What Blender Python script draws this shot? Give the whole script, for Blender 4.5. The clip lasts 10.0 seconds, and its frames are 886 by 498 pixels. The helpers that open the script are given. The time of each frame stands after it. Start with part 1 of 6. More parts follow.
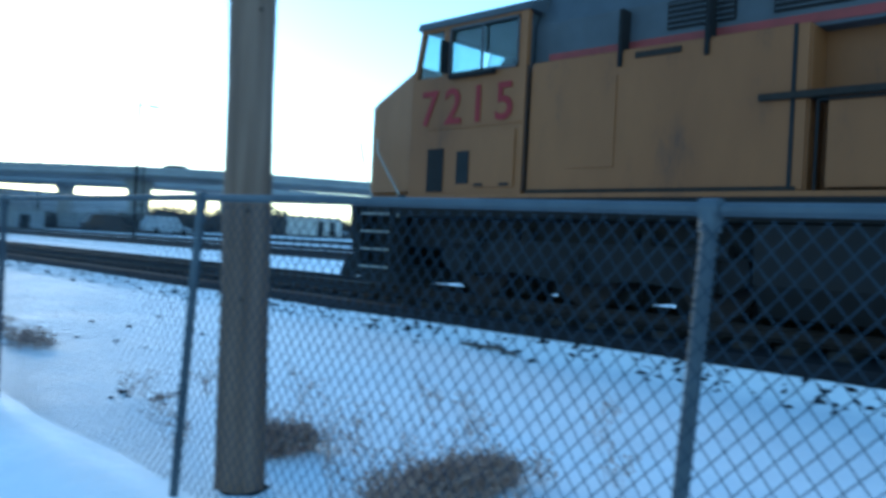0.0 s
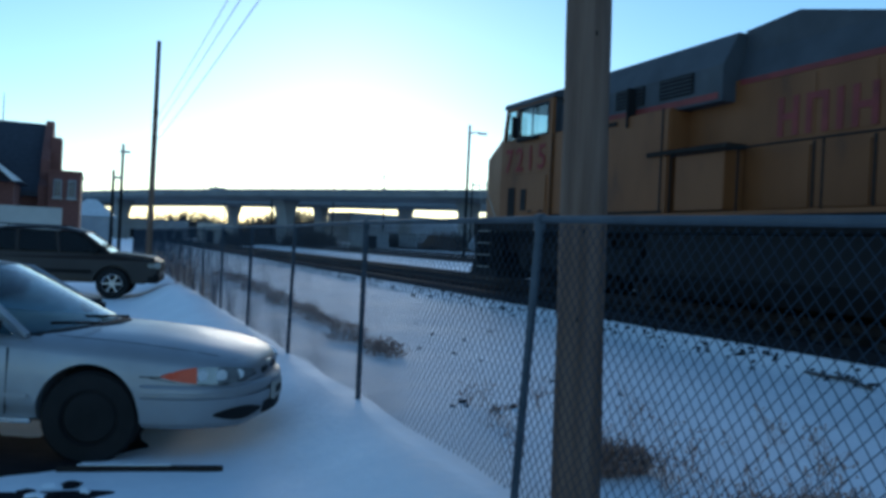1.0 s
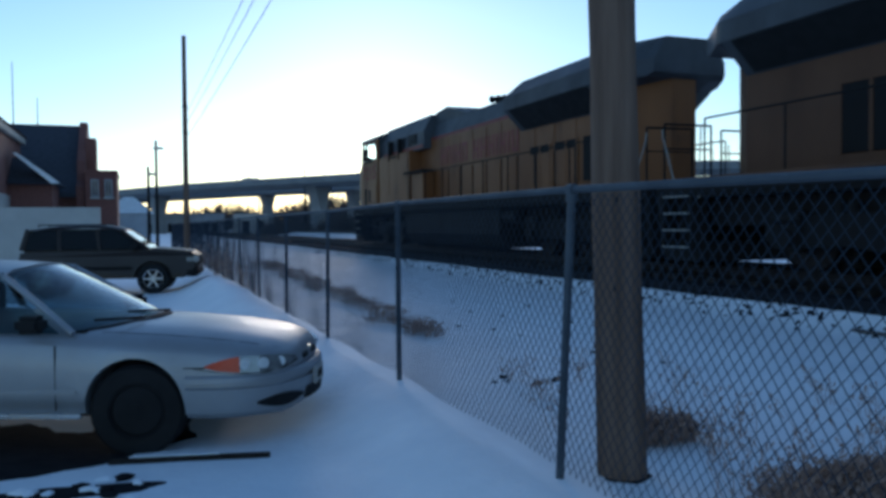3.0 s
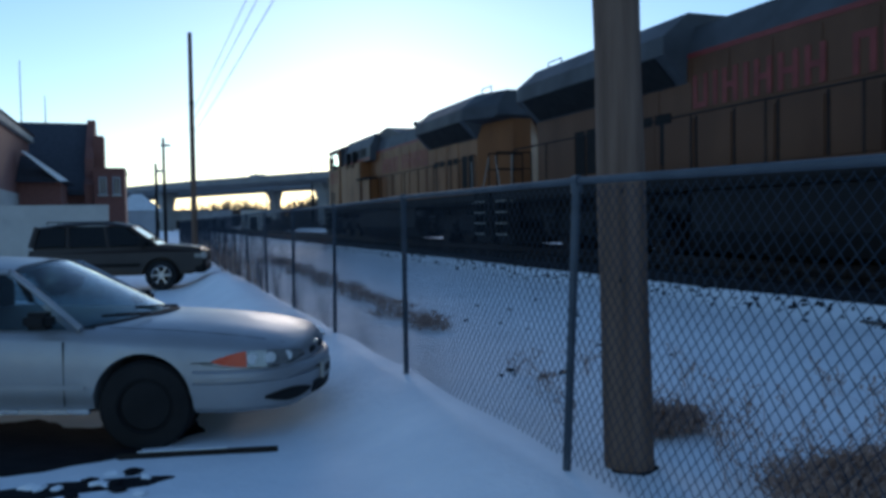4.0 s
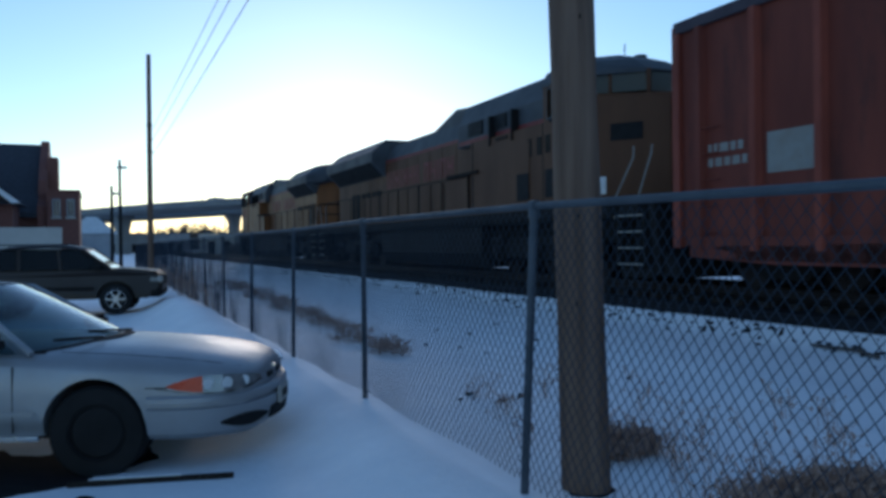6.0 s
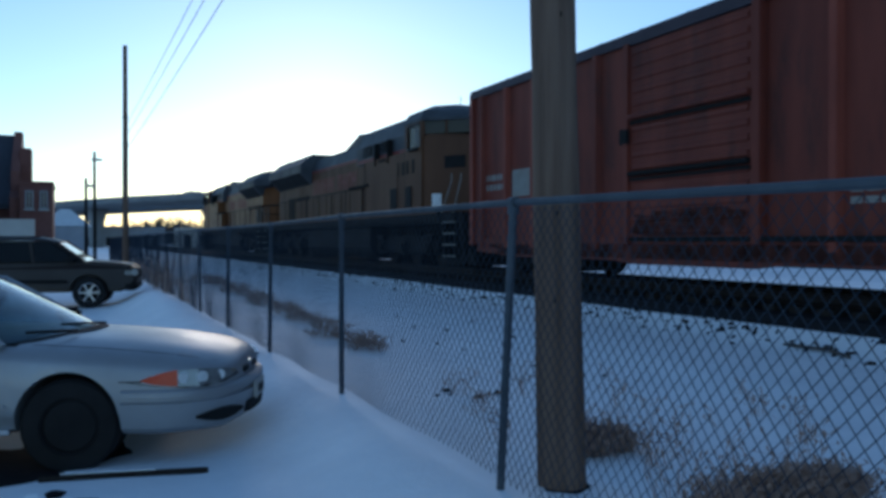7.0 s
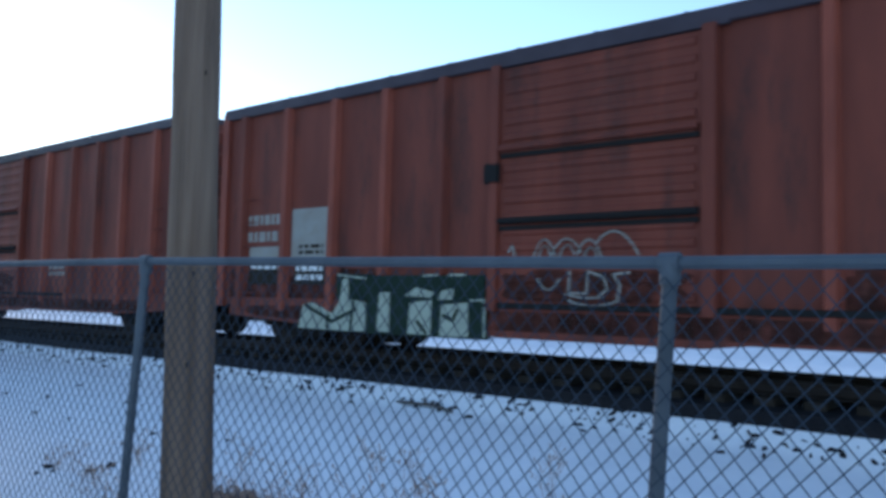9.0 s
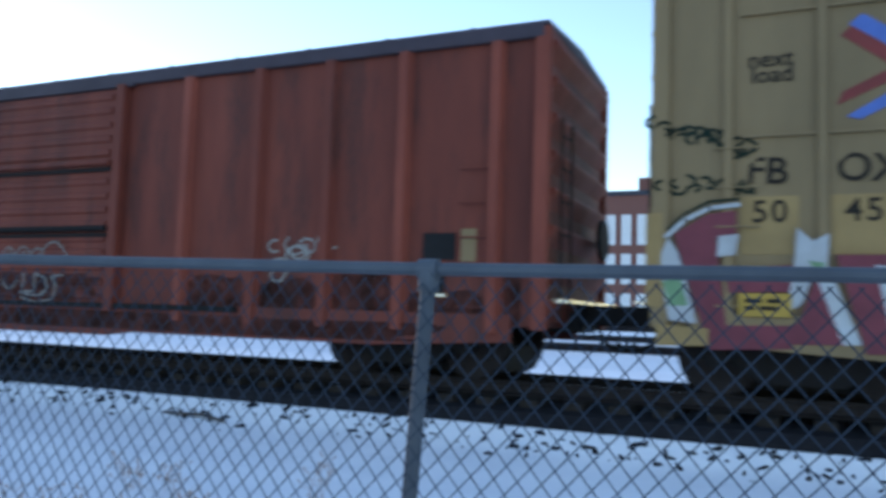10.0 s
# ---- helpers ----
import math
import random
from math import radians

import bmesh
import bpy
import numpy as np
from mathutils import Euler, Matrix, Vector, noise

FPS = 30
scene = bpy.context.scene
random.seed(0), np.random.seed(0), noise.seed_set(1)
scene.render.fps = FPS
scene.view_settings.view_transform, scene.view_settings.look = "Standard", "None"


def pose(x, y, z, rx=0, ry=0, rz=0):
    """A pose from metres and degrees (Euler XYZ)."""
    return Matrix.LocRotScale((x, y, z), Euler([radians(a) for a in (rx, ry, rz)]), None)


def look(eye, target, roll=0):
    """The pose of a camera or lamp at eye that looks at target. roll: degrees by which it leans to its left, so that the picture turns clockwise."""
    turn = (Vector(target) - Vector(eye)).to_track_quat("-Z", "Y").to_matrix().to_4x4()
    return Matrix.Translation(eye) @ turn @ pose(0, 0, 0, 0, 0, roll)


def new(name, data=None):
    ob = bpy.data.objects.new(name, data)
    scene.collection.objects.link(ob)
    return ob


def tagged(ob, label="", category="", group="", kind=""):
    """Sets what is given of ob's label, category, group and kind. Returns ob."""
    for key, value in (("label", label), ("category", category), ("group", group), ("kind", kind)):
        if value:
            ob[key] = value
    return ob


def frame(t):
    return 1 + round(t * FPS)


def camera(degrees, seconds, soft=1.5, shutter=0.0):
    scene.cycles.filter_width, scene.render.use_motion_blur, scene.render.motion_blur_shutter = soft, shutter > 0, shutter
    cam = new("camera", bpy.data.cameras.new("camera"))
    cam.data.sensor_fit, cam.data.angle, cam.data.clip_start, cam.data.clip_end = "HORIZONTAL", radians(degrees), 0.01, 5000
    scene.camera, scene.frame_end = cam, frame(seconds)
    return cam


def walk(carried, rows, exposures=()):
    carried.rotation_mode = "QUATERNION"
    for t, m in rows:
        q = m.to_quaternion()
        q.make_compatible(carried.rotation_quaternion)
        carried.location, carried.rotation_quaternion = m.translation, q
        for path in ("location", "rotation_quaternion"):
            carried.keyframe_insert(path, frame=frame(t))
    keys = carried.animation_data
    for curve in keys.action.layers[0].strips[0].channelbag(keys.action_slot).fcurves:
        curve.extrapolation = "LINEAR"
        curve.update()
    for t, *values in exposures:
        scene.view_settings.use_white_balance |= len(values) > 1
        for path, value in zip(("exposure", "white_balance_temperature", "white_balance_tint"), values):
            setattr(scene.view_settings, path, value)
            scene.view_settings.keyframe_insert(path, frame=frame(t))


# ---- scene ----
cam = camera(57.31, 10.0, 3.5, 0.2)
# seconds, x, y, z, yaw, pitch, roll
PATH = [
    (0.0, 0.061, -0.054, 1.407, -45.42, -0.35, 2.91),
    (0.2, 0.058, -0.016, 1.369, -37.29, 1.05, 3.21),
    (0.3, 0.044, 0.004, 1.355, -33.94, 1.35, 3.60),
    (0.5, 0.019, 0.008, 1.395, -29.35, -2.72, 3.08),
    (1.0, -0.018, -0.016, 1.410, -23.11, -0.15, 2.79),
    (1.5, -0.005, -0.007, 1.419, -21.04, -1.33, 1.13),
    (2.0, -0.000, -0.004, 1.397, -22.26, -0.54, 1.04),
    (2.5, 0.003, 0.006, 1.405, -21.53, -1.18, 0.25),
    (4.0, 0.019, 0.005, 1.393, -20.14, -2.09, -0.94),
    (4.5, 0.031, 0.003, 1.381, -20.65, -2.10, -0.31),
    (5.0, 0.020, -0.022, 1.392, -21.64, 0.07, -0.86),
    (5.5, 0.020, -0.023, 1.390, -22.52, -0.18, -0.87),
    (7.0, 0.012, -0.018, 1.381, -24.53, -0.61, -0.01),
    (7.5, 0.030, 0.002, 1.374, -27.43, -0.22, 0.31),
    (8.0, -0.002, 0.065, 1.378, -33.61, 2.43, 0.63),
    (8.5, -0.045, 0.022, 1.391, -44.09, 2.73, 1.45),
    (9.0, -0.068, 0.019, 1.405, -50.75, 3.87, 1.44),
    (9.5, -0.039, -0.005, 1.412, -54.73, 4.42, 2.58),
    (10.0, 0.035, -0.010, 1.407, -65.75, 4.70, 1.84),
]


def eye(x, y, z, yaw, pitch, roll):
    return pose(x, y, z, 0, 0, yaw) @ pose(0, 0, 0, 90 + pitch) @ pose(0, 0, 0, 0, 0, roll)


# ---------------------------------------------------------------- light
# seconds, stops, kelvin, tint
EXPOSURES = [(0.0, 1.71, 5180, -5), (0.3, 1.46, 5180, -5), (0.6, 0.91, 5180, -3), (1.0, 0.46, 5380, 3), (1.5, 0.46, 5560, 6), (2.5, 0.42, 5640, 9), (4.5, 0.39, 5740, 13), (5.5, 0.38, 5740, 12), (7.5, 0.36, 5640, 9), (8.2, 0.63, 5820, 15), (8.7, 1.24, 6150, 15), (9.0, 1.55, 6350, 15), (9.5, 1.71, 6550, 16), (10.0, 1.82, 6750, 17)]
walk(cam, [(t, eye(*r)) for t, *r in PATH], EXPOSURES)

SUN_AZ, SUN_EL = 16.0, 9.0   # degrees from +y towards +x, and above the horizon
world = bpy.data.worlds.new("world")
scene.world = world
world.use_nodes = True
wn = world.node_tree.nodes
sky = wn.new("ShaderNodeTexSky")
sky.sky_type = "NISHITA"
sky.sun_disc = False
sky.sun_elevation, sky.sun_rotation = radians(SUN_EL), radians(SUN_AZ)
sky.air_density, sky.dust_density, sky.ozone_density = 1.0, 0.12, 2.5
wn["Background"].inputs[1].default_value = 0.15
world.node_tree.links.new(sky.outputs[0], wn["Background"].inputs[0])
lamp = bpy.data.lights.new("sun", "SUN")
lamp.energy, lamp.angle, lamp.color = 0.5, radians(14.0), (1.0, 0.82, 0.62)
sun = new("sun", lamp)
sun_dir = Vector((math.sin(radians(SUN_AZ)) * math.cos(radians(SUN_EL)), math.cos(radians(SUN_AZ)) * math.cos(radians(SUN_EL)), math.sin(radians(SUN_EL))))
sun.matrix_world = look(sun_dir * 200, (0, 0, 0))


# ---------------------------------------------------------------- materials
def material(name, color, rough=0.7, metal=0.0, second=None, scale=3.0, amount=0.5, grain=60.0, bump=0.15, stretch=(1, 1, 1), coat=0.0, third=None, third_scale=1.0, third_cut=0.6, spec=0.5):
    """A surface with large stains towards a second colour, patches of a third, fine grain and relief."""
    m = bpy.data.materials.new(name)
    m.use_nodes = True
    n, l = m.node_tree.nodes, m.node_tree.links
    b = n["Principled BSDF"]
    b.inputs["Roughness"].default_value, b.inputs["Metallic"].default_value = rough, metal
    b.inputs["Coat Weight"].default_value = coat
    b.inputs["Specular IOR Level"].default_value = spec
    tc, mp = n.new("ShaderNodeTexCoord"), n.new("ShaderNodeMapping")
    mp.inputs["Scale"].default_value = stretch
    l.new(tc.outputs["Object"], mp.inputs["Vector"])

    def noise_node(s, detail, rough_=0.6):
        t = n.new("ShaderNodeTexNoise")
        t.inputs["Scale"].default_value, t.inputs["Detail"].default_value, t.inputs["Roughness"].default_value = s, detail, rough_
        l.new(mp.outputs["Vector"], t.inputs["Vector"])
        return t.outputs["Fac"]

    def ramp(fac, a, c):
        r = n.new("ShaderNodeMapRange")
        r.inputs["From Min"].default_value, r.inputs["From Max"].default_value = a, c
        l.new(fac, r.inputs["Value"])
        return r.outputs["Result"]

    def mix(fac, a, c):
        x = n.new("ShaderNodeMix")
        x.data_type = "RGBA"
        l.new(fac, x.inputs[0])
        for s, v in ((6, a), (7, c)):
            if isinstance(v, tuple):
                x.inputs[s].default_value = (*v, 1)
            else:
                l.new(v, x.inputs[s])
        return x.outputs[2]

    second = second or tuple(v * 0.6 for v in color)
    f = ramp(noise_node(scale, 6), 0.5 - 0.35 * amount, 1.15 - 0.35 * amount)
    col = mix(f, color, second)
    if third:
        col = mix(ramp(noise_node(third_scale, 8, 0.7), third_cut, third_cut + 0.12), col, third)
    g = noise_node(grain, 3)
    col = mix(ramp(g, 0.1, 0.9), col, mix(f, tuple(min(1, v * 1.15) for v in color), tuple(v * 0.8 for v in second)))
    l.new(col, b.inputs["Base Color"])
    if bump:
        bp = n.new("ShaderNodeBump")
        bp.inputs["Strength"].default_value, bp.inputs["Distance"].default_value = bump, 0.02
        l.new(g, bp.inputs["Height"])
        l.new(bp.outputs["Normal"], b.inputs["Normal"])
    r = n.new("ShaderNodeMapRange")
    r.inputs["To Min"].default_value, r.inputs["To Max"].default_value = max(0.02, rough - 0.1), min(1, rough + 0.12)
    l.new(f, r.inputs["Value"])
    l.new(r.outputs["Result"], b.inputs["Roughness"])
    return m


SNOW = material("snow", (0.88, 0.90, 0.93), 0.75, second=(0.80, 0.83, 0.87), scale=0.9, grain=9.0, bump=0.5, third=(0.40, 0.38, 0.36), third_scale=0.55, third_cut=0.74)
BALLAST = material("ballast", (0.020, 0.019, 0.021), 0.92, second=(0.010, 0.010, 0.012), scale=5, grain=30, bump=0.9, third=(0.55, 0.57, 0.62), third_scale=2.2, third_cut=0.72, spec=0.08)
TIE = material("tie_wood", (0.03, 0.025, 0.022), 0.9, scale=6, third=(0.55, 0.57, 0.62), third_scale=3, third_cut=0.70, spec=0.1)
STEEL = material("rail_steel", (0.026, 0.021, 0.021), 0.7, 0.25, scale=4, spec=0.2)
YELLOW = material("armour_yellow_paint", (0.215, 0.084, 0.027), 0.55, second=(0.14, 0.055, 0.021), scale=0.9, amount=0.8, grain=40, bump=0.05, stretch=(1, 1, 0.35), third=(0.07, 0.036, 0.024), third_scale=1.8, third_cut=0.58, spec=0.25)
YELLOWDIRTY = material("grimy_yellow_paint", (0.125, 0.055, 0.026), 0.65, second=(0.075, 0.035, 0.02), scale=0.9, amount=0.8, grain=40, bump=0.05, stretch=(1, 1, 0.35), third=(0.06, 0.035, 0.025), third_scale=1.6, third_cut=0.6, spec=0.25)
GREY = material("roof_grey_paint", (0.068, 0.074, 0.084), 0.65, second=(0.036, 0.037, 0.042), scale=1.2, amount=0.7, bump=0.06, spec=0.3)
DARK = material("underframe_black", (0.013, 0.013, 0.014), 0.8, second=(0.022, 0.018, 0.016), scale=2.5, bump=0.25, spec=0.12)
BLACK = material("black_rubber", (0.012, 0.012, 0.013), 0.8, scale=5, spec=0.25)
RED = material("red_paint", (0.20, 0.03, 0.028), 0.6, second=(0.10, 0.03, 0.024), scale=3, bump=0.03, spec=0.3)
NUMRED = material("number_red_paint", (0.19, 0.012, 0.016), 0.6, second=(0.11, 0.014, 0.014), scale=3, bump=0.03, spec=0.2)
WHITE = material("white_paint", (0.72, 0.73, 0.74), 0.6, scale=4, bump=0.05)
BOXRED = material("oxide_red_paint", (0.215, 0.043, 0.024), 0.65, second=(0.095, 0.023, 0.017), scale=1.3, amount=1.0, grain=35, bump=0.08, stretch=(1, 1, 0.22), third=(0.035, 0.017, 0.015), third_scale=1.9, third_cut=0.51, spec=0.3)
# Lighter BOXRED: fading and the light on posts and end ridges put in colour.
BOXPOST = material("sunlit_faded_red_paint", (0.27, 0.058, 0.034), 0.65, second=(0.14, 0.032, 0.022), scale=2.2, amount=0.8, grain=35, bump=0.06, stretch=(1, 1, 0.3), third=(0.05, 0.022, 0.018), third_scale=3.0, third_cut=0.60, spec=0.3)
BOXROOF = material("dark_roof_paint", (0.050, 0.037, 0.050), 0.65, scale=1.5, spec=0.3)
BOXYELLOW = material("faded_yellow_paint", (0.235, 0.150, 0.064), 0.6, second=(0.150, 0.100, 0.046), scale=0.8, amount=0.7, bump=0.05, stretch=(1, 1, 0.3), third=(0.11, 0.075, 0.04), third_scale=2.0, third_cut=0.62)
BOXPATCH = material("renewed_yellow_paint", (0.30, 0.185, 0.062), 0.6, second=(0.22, 0.135, 0.05), scale=2.0, bump=0.03)
PALE = material("pale_grey_patch", (0.27, 0.28, 0.265), 0.75, second=(0.24, 0.20, 0.17), scale=3, amount=0.8, third=(0.13, 0.06, 0.045), third_scale=5, third_cut=0.6)
SPRAY = material("spray_paint_pale_green", (0.33, 0.37, 0.30), 0.7, scale=4, third=(0.06, 0.085, 0.06), third_scale=5, third_cut=0.60)
SPRAYWHITE = material("spray_paint_white", (0.42, 0.44, 0.45), 0.7, second=(0.28, 0.27, 0.27), scale=3, third=(0.16, 0.24, 0.15), third_scale=4, third_cut=0.64)
SPRAYDARK = material("spray_paint_dark_green", (0.014, 0.028, 0.020), 0.8, scale=4, spec=0.1)
SPRAYRED = material("spray_paint_maroon", (0.17, 0.022, 0.036), 0.65, second=(0.10, 0.018, 0.026), scale=3)
SPRAYGREEN = material("spray_paint_green", (0.16, 0.30, 0.15), 0.65, scale=3)
BLUE = material("blue_paint", (0.05, 0.12, 0.40), 0.5, scale=3)
BOXLETTER = material("black_lettering", (0.028, 0.023, 0.018), 0.75, scale=5, spec=0.1)
SILVER = material("silver_car_paint", (0.325, 0.335, 0.355), 0.48, 0.45, second=(0.265, 0.265, 0.275), scale=1.4, amount=0.5, grain=300, bump=0.01, coat=0.06, third=(0.20, 0.195, 0.19), third_scale=1.2, third_cut=0.70, spec=0.45)
SUVPAINT = material("pewter_suv_paint", (0.030, 0.021, 0.018), 0.55, 0.0, scale=1.5, bump=0.0, coat=0.1, spec=0.3)
CHROME = material("bright_metal", (0.62, 0.62, 0.63), 0.3, 1.0, scale=4, bump=0.0)
GALV = material("galvanised_steel", (0.07, 0.085, 0.105), 0.75, 0.15, second=(0.04, 0.048, 0.06), scale=5, grain=80, bump=0.1)
WIRE = material("fence_wire", (0.025, 0.039, 0.060), 0.8, 0.1, scale=5, bump=0.0, spec=0.25)
POLEWOOD = material("weathered_pole_wood", (0.27, 0.185, 0.14), 0.9, second=(0.10, 0.062, 0.045), scale=9, amount=1.2, grain=45, bump=0.7, spec=0.2, stretch=(1, 1, 0.06), third=(0.06, 0.042, 0.034), third_scale=11, third_cut=0.54)
WEED = material("dry_weed", (0.43, 0.28, 0.21), 0.9, second=(0.25, 0.16, 0.12), scale=9, bump=0.0)
SCRUB = material("winter_scrub", (0.09, 0.075, 0.065), 0.9, scale=2, bump=0.3)
BRICK = material("red_brick", (0.20, 0.080, 0.062), 0.85, second=(0.12, 0.052, 0.044), scale=8, grain=25, bump=0.3)
SHINGLE = material("dark_shingle", (0.045, 0.05, 0.065), 0.85, scale=5, grain=20, bump=0.4)
STUCCO = material("pale_wall", (0.42, 0.40, 0.37), 0.85, second=(0.33, 0.31, 0.29), scale=1.0, bump=0.15)
CONCRETE = material("concrete", (0.24, 0.25, 0.26), 0.85, second=(0.16, 0.165, 0.18), scale=0.3, bump=0.1)
AMBER = material("amber_lens", (0.62, 0.075, 0.018), 0.35, coat=0.15, scale=8, bump=0.0, spec=0.3)
PLATEYELLOW = material("warning_yellow", (0.42, 0.25, 0.03), 0.6, scale=6, bump=0.0)
LENS = material("clear_lens", (0.24, 0.25, 0.26), 0.15, 0.2, second=(0.10, 0.105, 0.11), scale=22, amount=0.8, bump=0.0, coat=1.0)
FARTREE = material("far_trees", (0.11, 0.095, 0.09), 0.95, scale=0.2, bump=0.2)
TINPAINT = material("grey_metal_cladding", (0.30, 0.31, 0.33), 0.7, scale=0.5)


def glass_material(name, tint, rough=0.04):
    m = bpy.data.materials.new(name)
    m.use_nodes = True
    b = m.node_tree.nodes["Principled BSDF"]
    b.inputs["Base Color"].default_value = (*tint, 1)
    b.inputs["Roughness"].default_value, b.inputs["IOR"].default_value = rough, 1.5
    b.inputs["Transmission Weight"].default_value = 1.0
    return m


GLASS = glass_material("tinted_glass", (0.35, 0.45, 0.48))
DARKGLASS = glass_material("smoked_glass", (0.06, 0.06, 0.06), 0.25)
DARKGLASS.node_tree.nodes["Principled BSDF"].inputs["IOR"].default_value = 1.3
GLASS.node_tree.nodes["Principled BSDF"].inputs["IOR"].default_value = 1.38
def soot_material(name, color, scale, lo, hi):
    """A patchy film of dirt that lets the paint under it show through."""
    m = bpy.data.materials.new(name)
    m.use_nodes = True
    n, l = m.node_tree.nodes, m.node_tree.links
    b = n["Principled BSDF"]
    b.inputs["Base Color"].default_value = (*color, 1)
    b.inputs["Roughness"].default_value, b.inputs["Specular IOR Level"].default_value = 0.9, 0.1
    tc, t, r = n.new("ShaderNodeTexCoord"), n.new("ShaderNodeTexNoise"), n.new("ShaderNodeMapRange")
    t.inputs["Scale"].default_value, t.inputs["Detail"].default_value, t.inputs["Roughness"].default_value = scale, 7, 0.65
    r.inputs["From Min"].default_value, r.inputs["From Max"].default_value, r.inputs["To Max"].default_value = lo, hi, 0.6
    l.new(tc.outputs["Object"], t.inputs["Vector"])
    l.new(t.outputs["Fac"], r.inputs["Value"])
    l.new(r.outputs["Result"], b.inputs["Alpha"])
    return m


SOOT = soot_material("soot_film", (0.028, 0.016, 0.014), 2.6, 0.30, 0.78)
CABGLASS = glass_material("cab_glass", (0.55, 0.68, 0.70))
GRIMYGLASS = glass_material("grimy_cab_glass", (0.05, 0.06, 0.065), 0.3)


# ---------------------------------------------------------------- building helpers
def box(bm, x0, x1, y0, y1, z0, z1, bevel=0.0):
    """A box between two corners, with its edges taken off."""
    r = bmesh.ops.create_cube(bm, size=1.0)
    bmesh.ops.scale(bm, vec=(abs(x1 - x0), abs(y1 - y0), abs(z1 - z0)), verts=r["verts"])
    bmesh.ops.translate(bm, vec=((x0 + x1) / 2, (y0 + y1) / 2, (z0 + z1) / 2), verts=r["verts"])
    if bevel:
        edges = {e for v in r["verts"] for e in v.link_edges}
        bmesh.ops.bevel(bm, geom=list(edges), offset=bevel, segments=2, affect="EDGES")
    return bm


def rod(bm, a, b, r, n=8, r2=None, cap=True):
    """A round bar from a to b."""
    a, b = Vector(a), Vector(b)
    d = b - a
    m = Matrix.Translation((a + b) / 2) @ d.to_track_quat("Z", "Y").to_matrix().to_4x4()
    bmesh.ops.create_cone(bm, cap_ends=cap, segments=n, radius1=r, radius2=r if r2 is None else r2, depth=d.length, matrix=m)
    return bm


def pipe(bm, points, r, n=6):
    for a, b in zip(points, points[1:]):
        rod(bm, a, b, r, n)
    return bm


def prism(bm, outline, lo, hi, axis="x"):
    """A closed outline (in the two other axes, in order) drawn out along an axis."""
    def at(u, v, w):
        return {"x": (w, u, v), "y": (u, w, v), "z": (u, v, w)}[axis]
    a = [bm.verts.new(at(u, v, lo)) for u, v in outline]
    b = [bm.verts.new(at(u, v, hi)) for u, v in outline]
    k = len(outline)
    faces = [bm.faces.new(a), bm.faces.new(b[::-1])]
    for i in range(k):
        faces.append(bm.faces.new((a[i], b[i], b[(i + 1) % k], a[(i + 1) % k])))
    bmesh.ops.recalc_face_normals(bm, faces=faces)
    return bm


def loft(bm, rings, cap=True):
    """Skin over rings of the same number of points, each closed."""
    vs = [[bm.verts.new(p) for p in ring] for ring in rings]
    k = len(vs[0])
    faces = []
    for a, b in zip(vs, vs[1:]):
        for i in range(k):
            faces.append(bm.faces.new((a[i], a[(i + 1) % k], b[(i + 1) % k], b[i])))
    if cap:
        faces += [bm.faces.new(vs[0][::-1]), bm.faces.new(vs[-1])]
    bmesh.ops.recalc_face_normals(bm, faces=faces)
    return bm


def mesh_of(bm, name, mat, smooth=False):
    me = bpy.data.meshes.new(name)
    bm.to_mesh(me)
    bm.free()
    me.materials.append(mat)
    if smooth:
        me.polygons.foreach_set("use_smooth", [True] * len(me.polygons))
        me.set_sharp_from_angle(angle=radians(35))
    return me


def part(name, bm, mat, parent=None, label="", smooth=False):
    ob = new(name, mesh_of(bm, name, mat, smooth))
    if parent:
        ob.parent = parent
    if label:
        ob["label"] = label
    return ob


def shared(name, me, m, parent=None):
    ob = new(name, me)
    if parent:
        ob.parent = parent
    ob.matrix_basis = m
    return ob


def thing(name, m, label, category, group="", kind=""):
    ob = new(name)
    ob.matrix_basis = m
    return tagged(ob, label, category, group, kind)


def B():
    return bmesh.new()


def solid_cut(ob, cutters):
    """Takes openings out of a body and leaves a plain mesh."""
    for c in cutters:
        md = ob.modifiers.new("cut", "BOOLEAN")
        md.object, md.operation, md.solver = c, "DIFFERENCE", "EXACT"
    bpy.context.view_layer.update()
    ev = ob.evaluated_get(bpy.context.evaluated_depsgraph_get())
    me = bpy.data.meshes.new_from_object(ev)
    ob.modifiers.clear()
    ob.data = me
    for c in cutters:
        bpy.data.objects.remove(c)
    return ob


def lettering(text, size, depth, mat, name, parent, m, label=""):
    c = bpy.data.curves.new(name, "FONT")
    c.body, c.size, c.extrude, c.offset = text, size, depth, 0.012 * size
    tmp = bpy.data.objects.new(name, c)
    scene.collection.objects.link(tmp)
    me = bpy.data.meshes.new_from_object(tmp)
    bpy.data.objects.remove(tmp)
    me.materials.clear()
    me.materials.append(mat)
    ob = new(name, me)
    ob.parent = parent
    ob.matrix_basis = m
    if label:
        ob["label"] = label
    return ob


def side(y, z, x=-1.56):
    """The pose of lettering on the flank that faces -x, running towards -y."""
    return Matrix.Translation((x, y, z)) @ Matrix(((0, 0, -1, 0), (-1, 0, 0, 0), (0, 1, 0, 0), (0, 0, 0, 1)))


# ---------------------------------------------------------------- ground
def smooth01(a, b, v):
    u = max(0.0, min(1.0, (v - a) / (b - a)))
    return u * u * (3 - 2 * u)


TRACKS = (10.55, 22.3, 27.2, 34.5, 47.0)


def rise(x):
    """How far the yard beyond the main line lies above the near ground."""
    return min(1.5, 0.034 * max(0.0, x - 15.0))


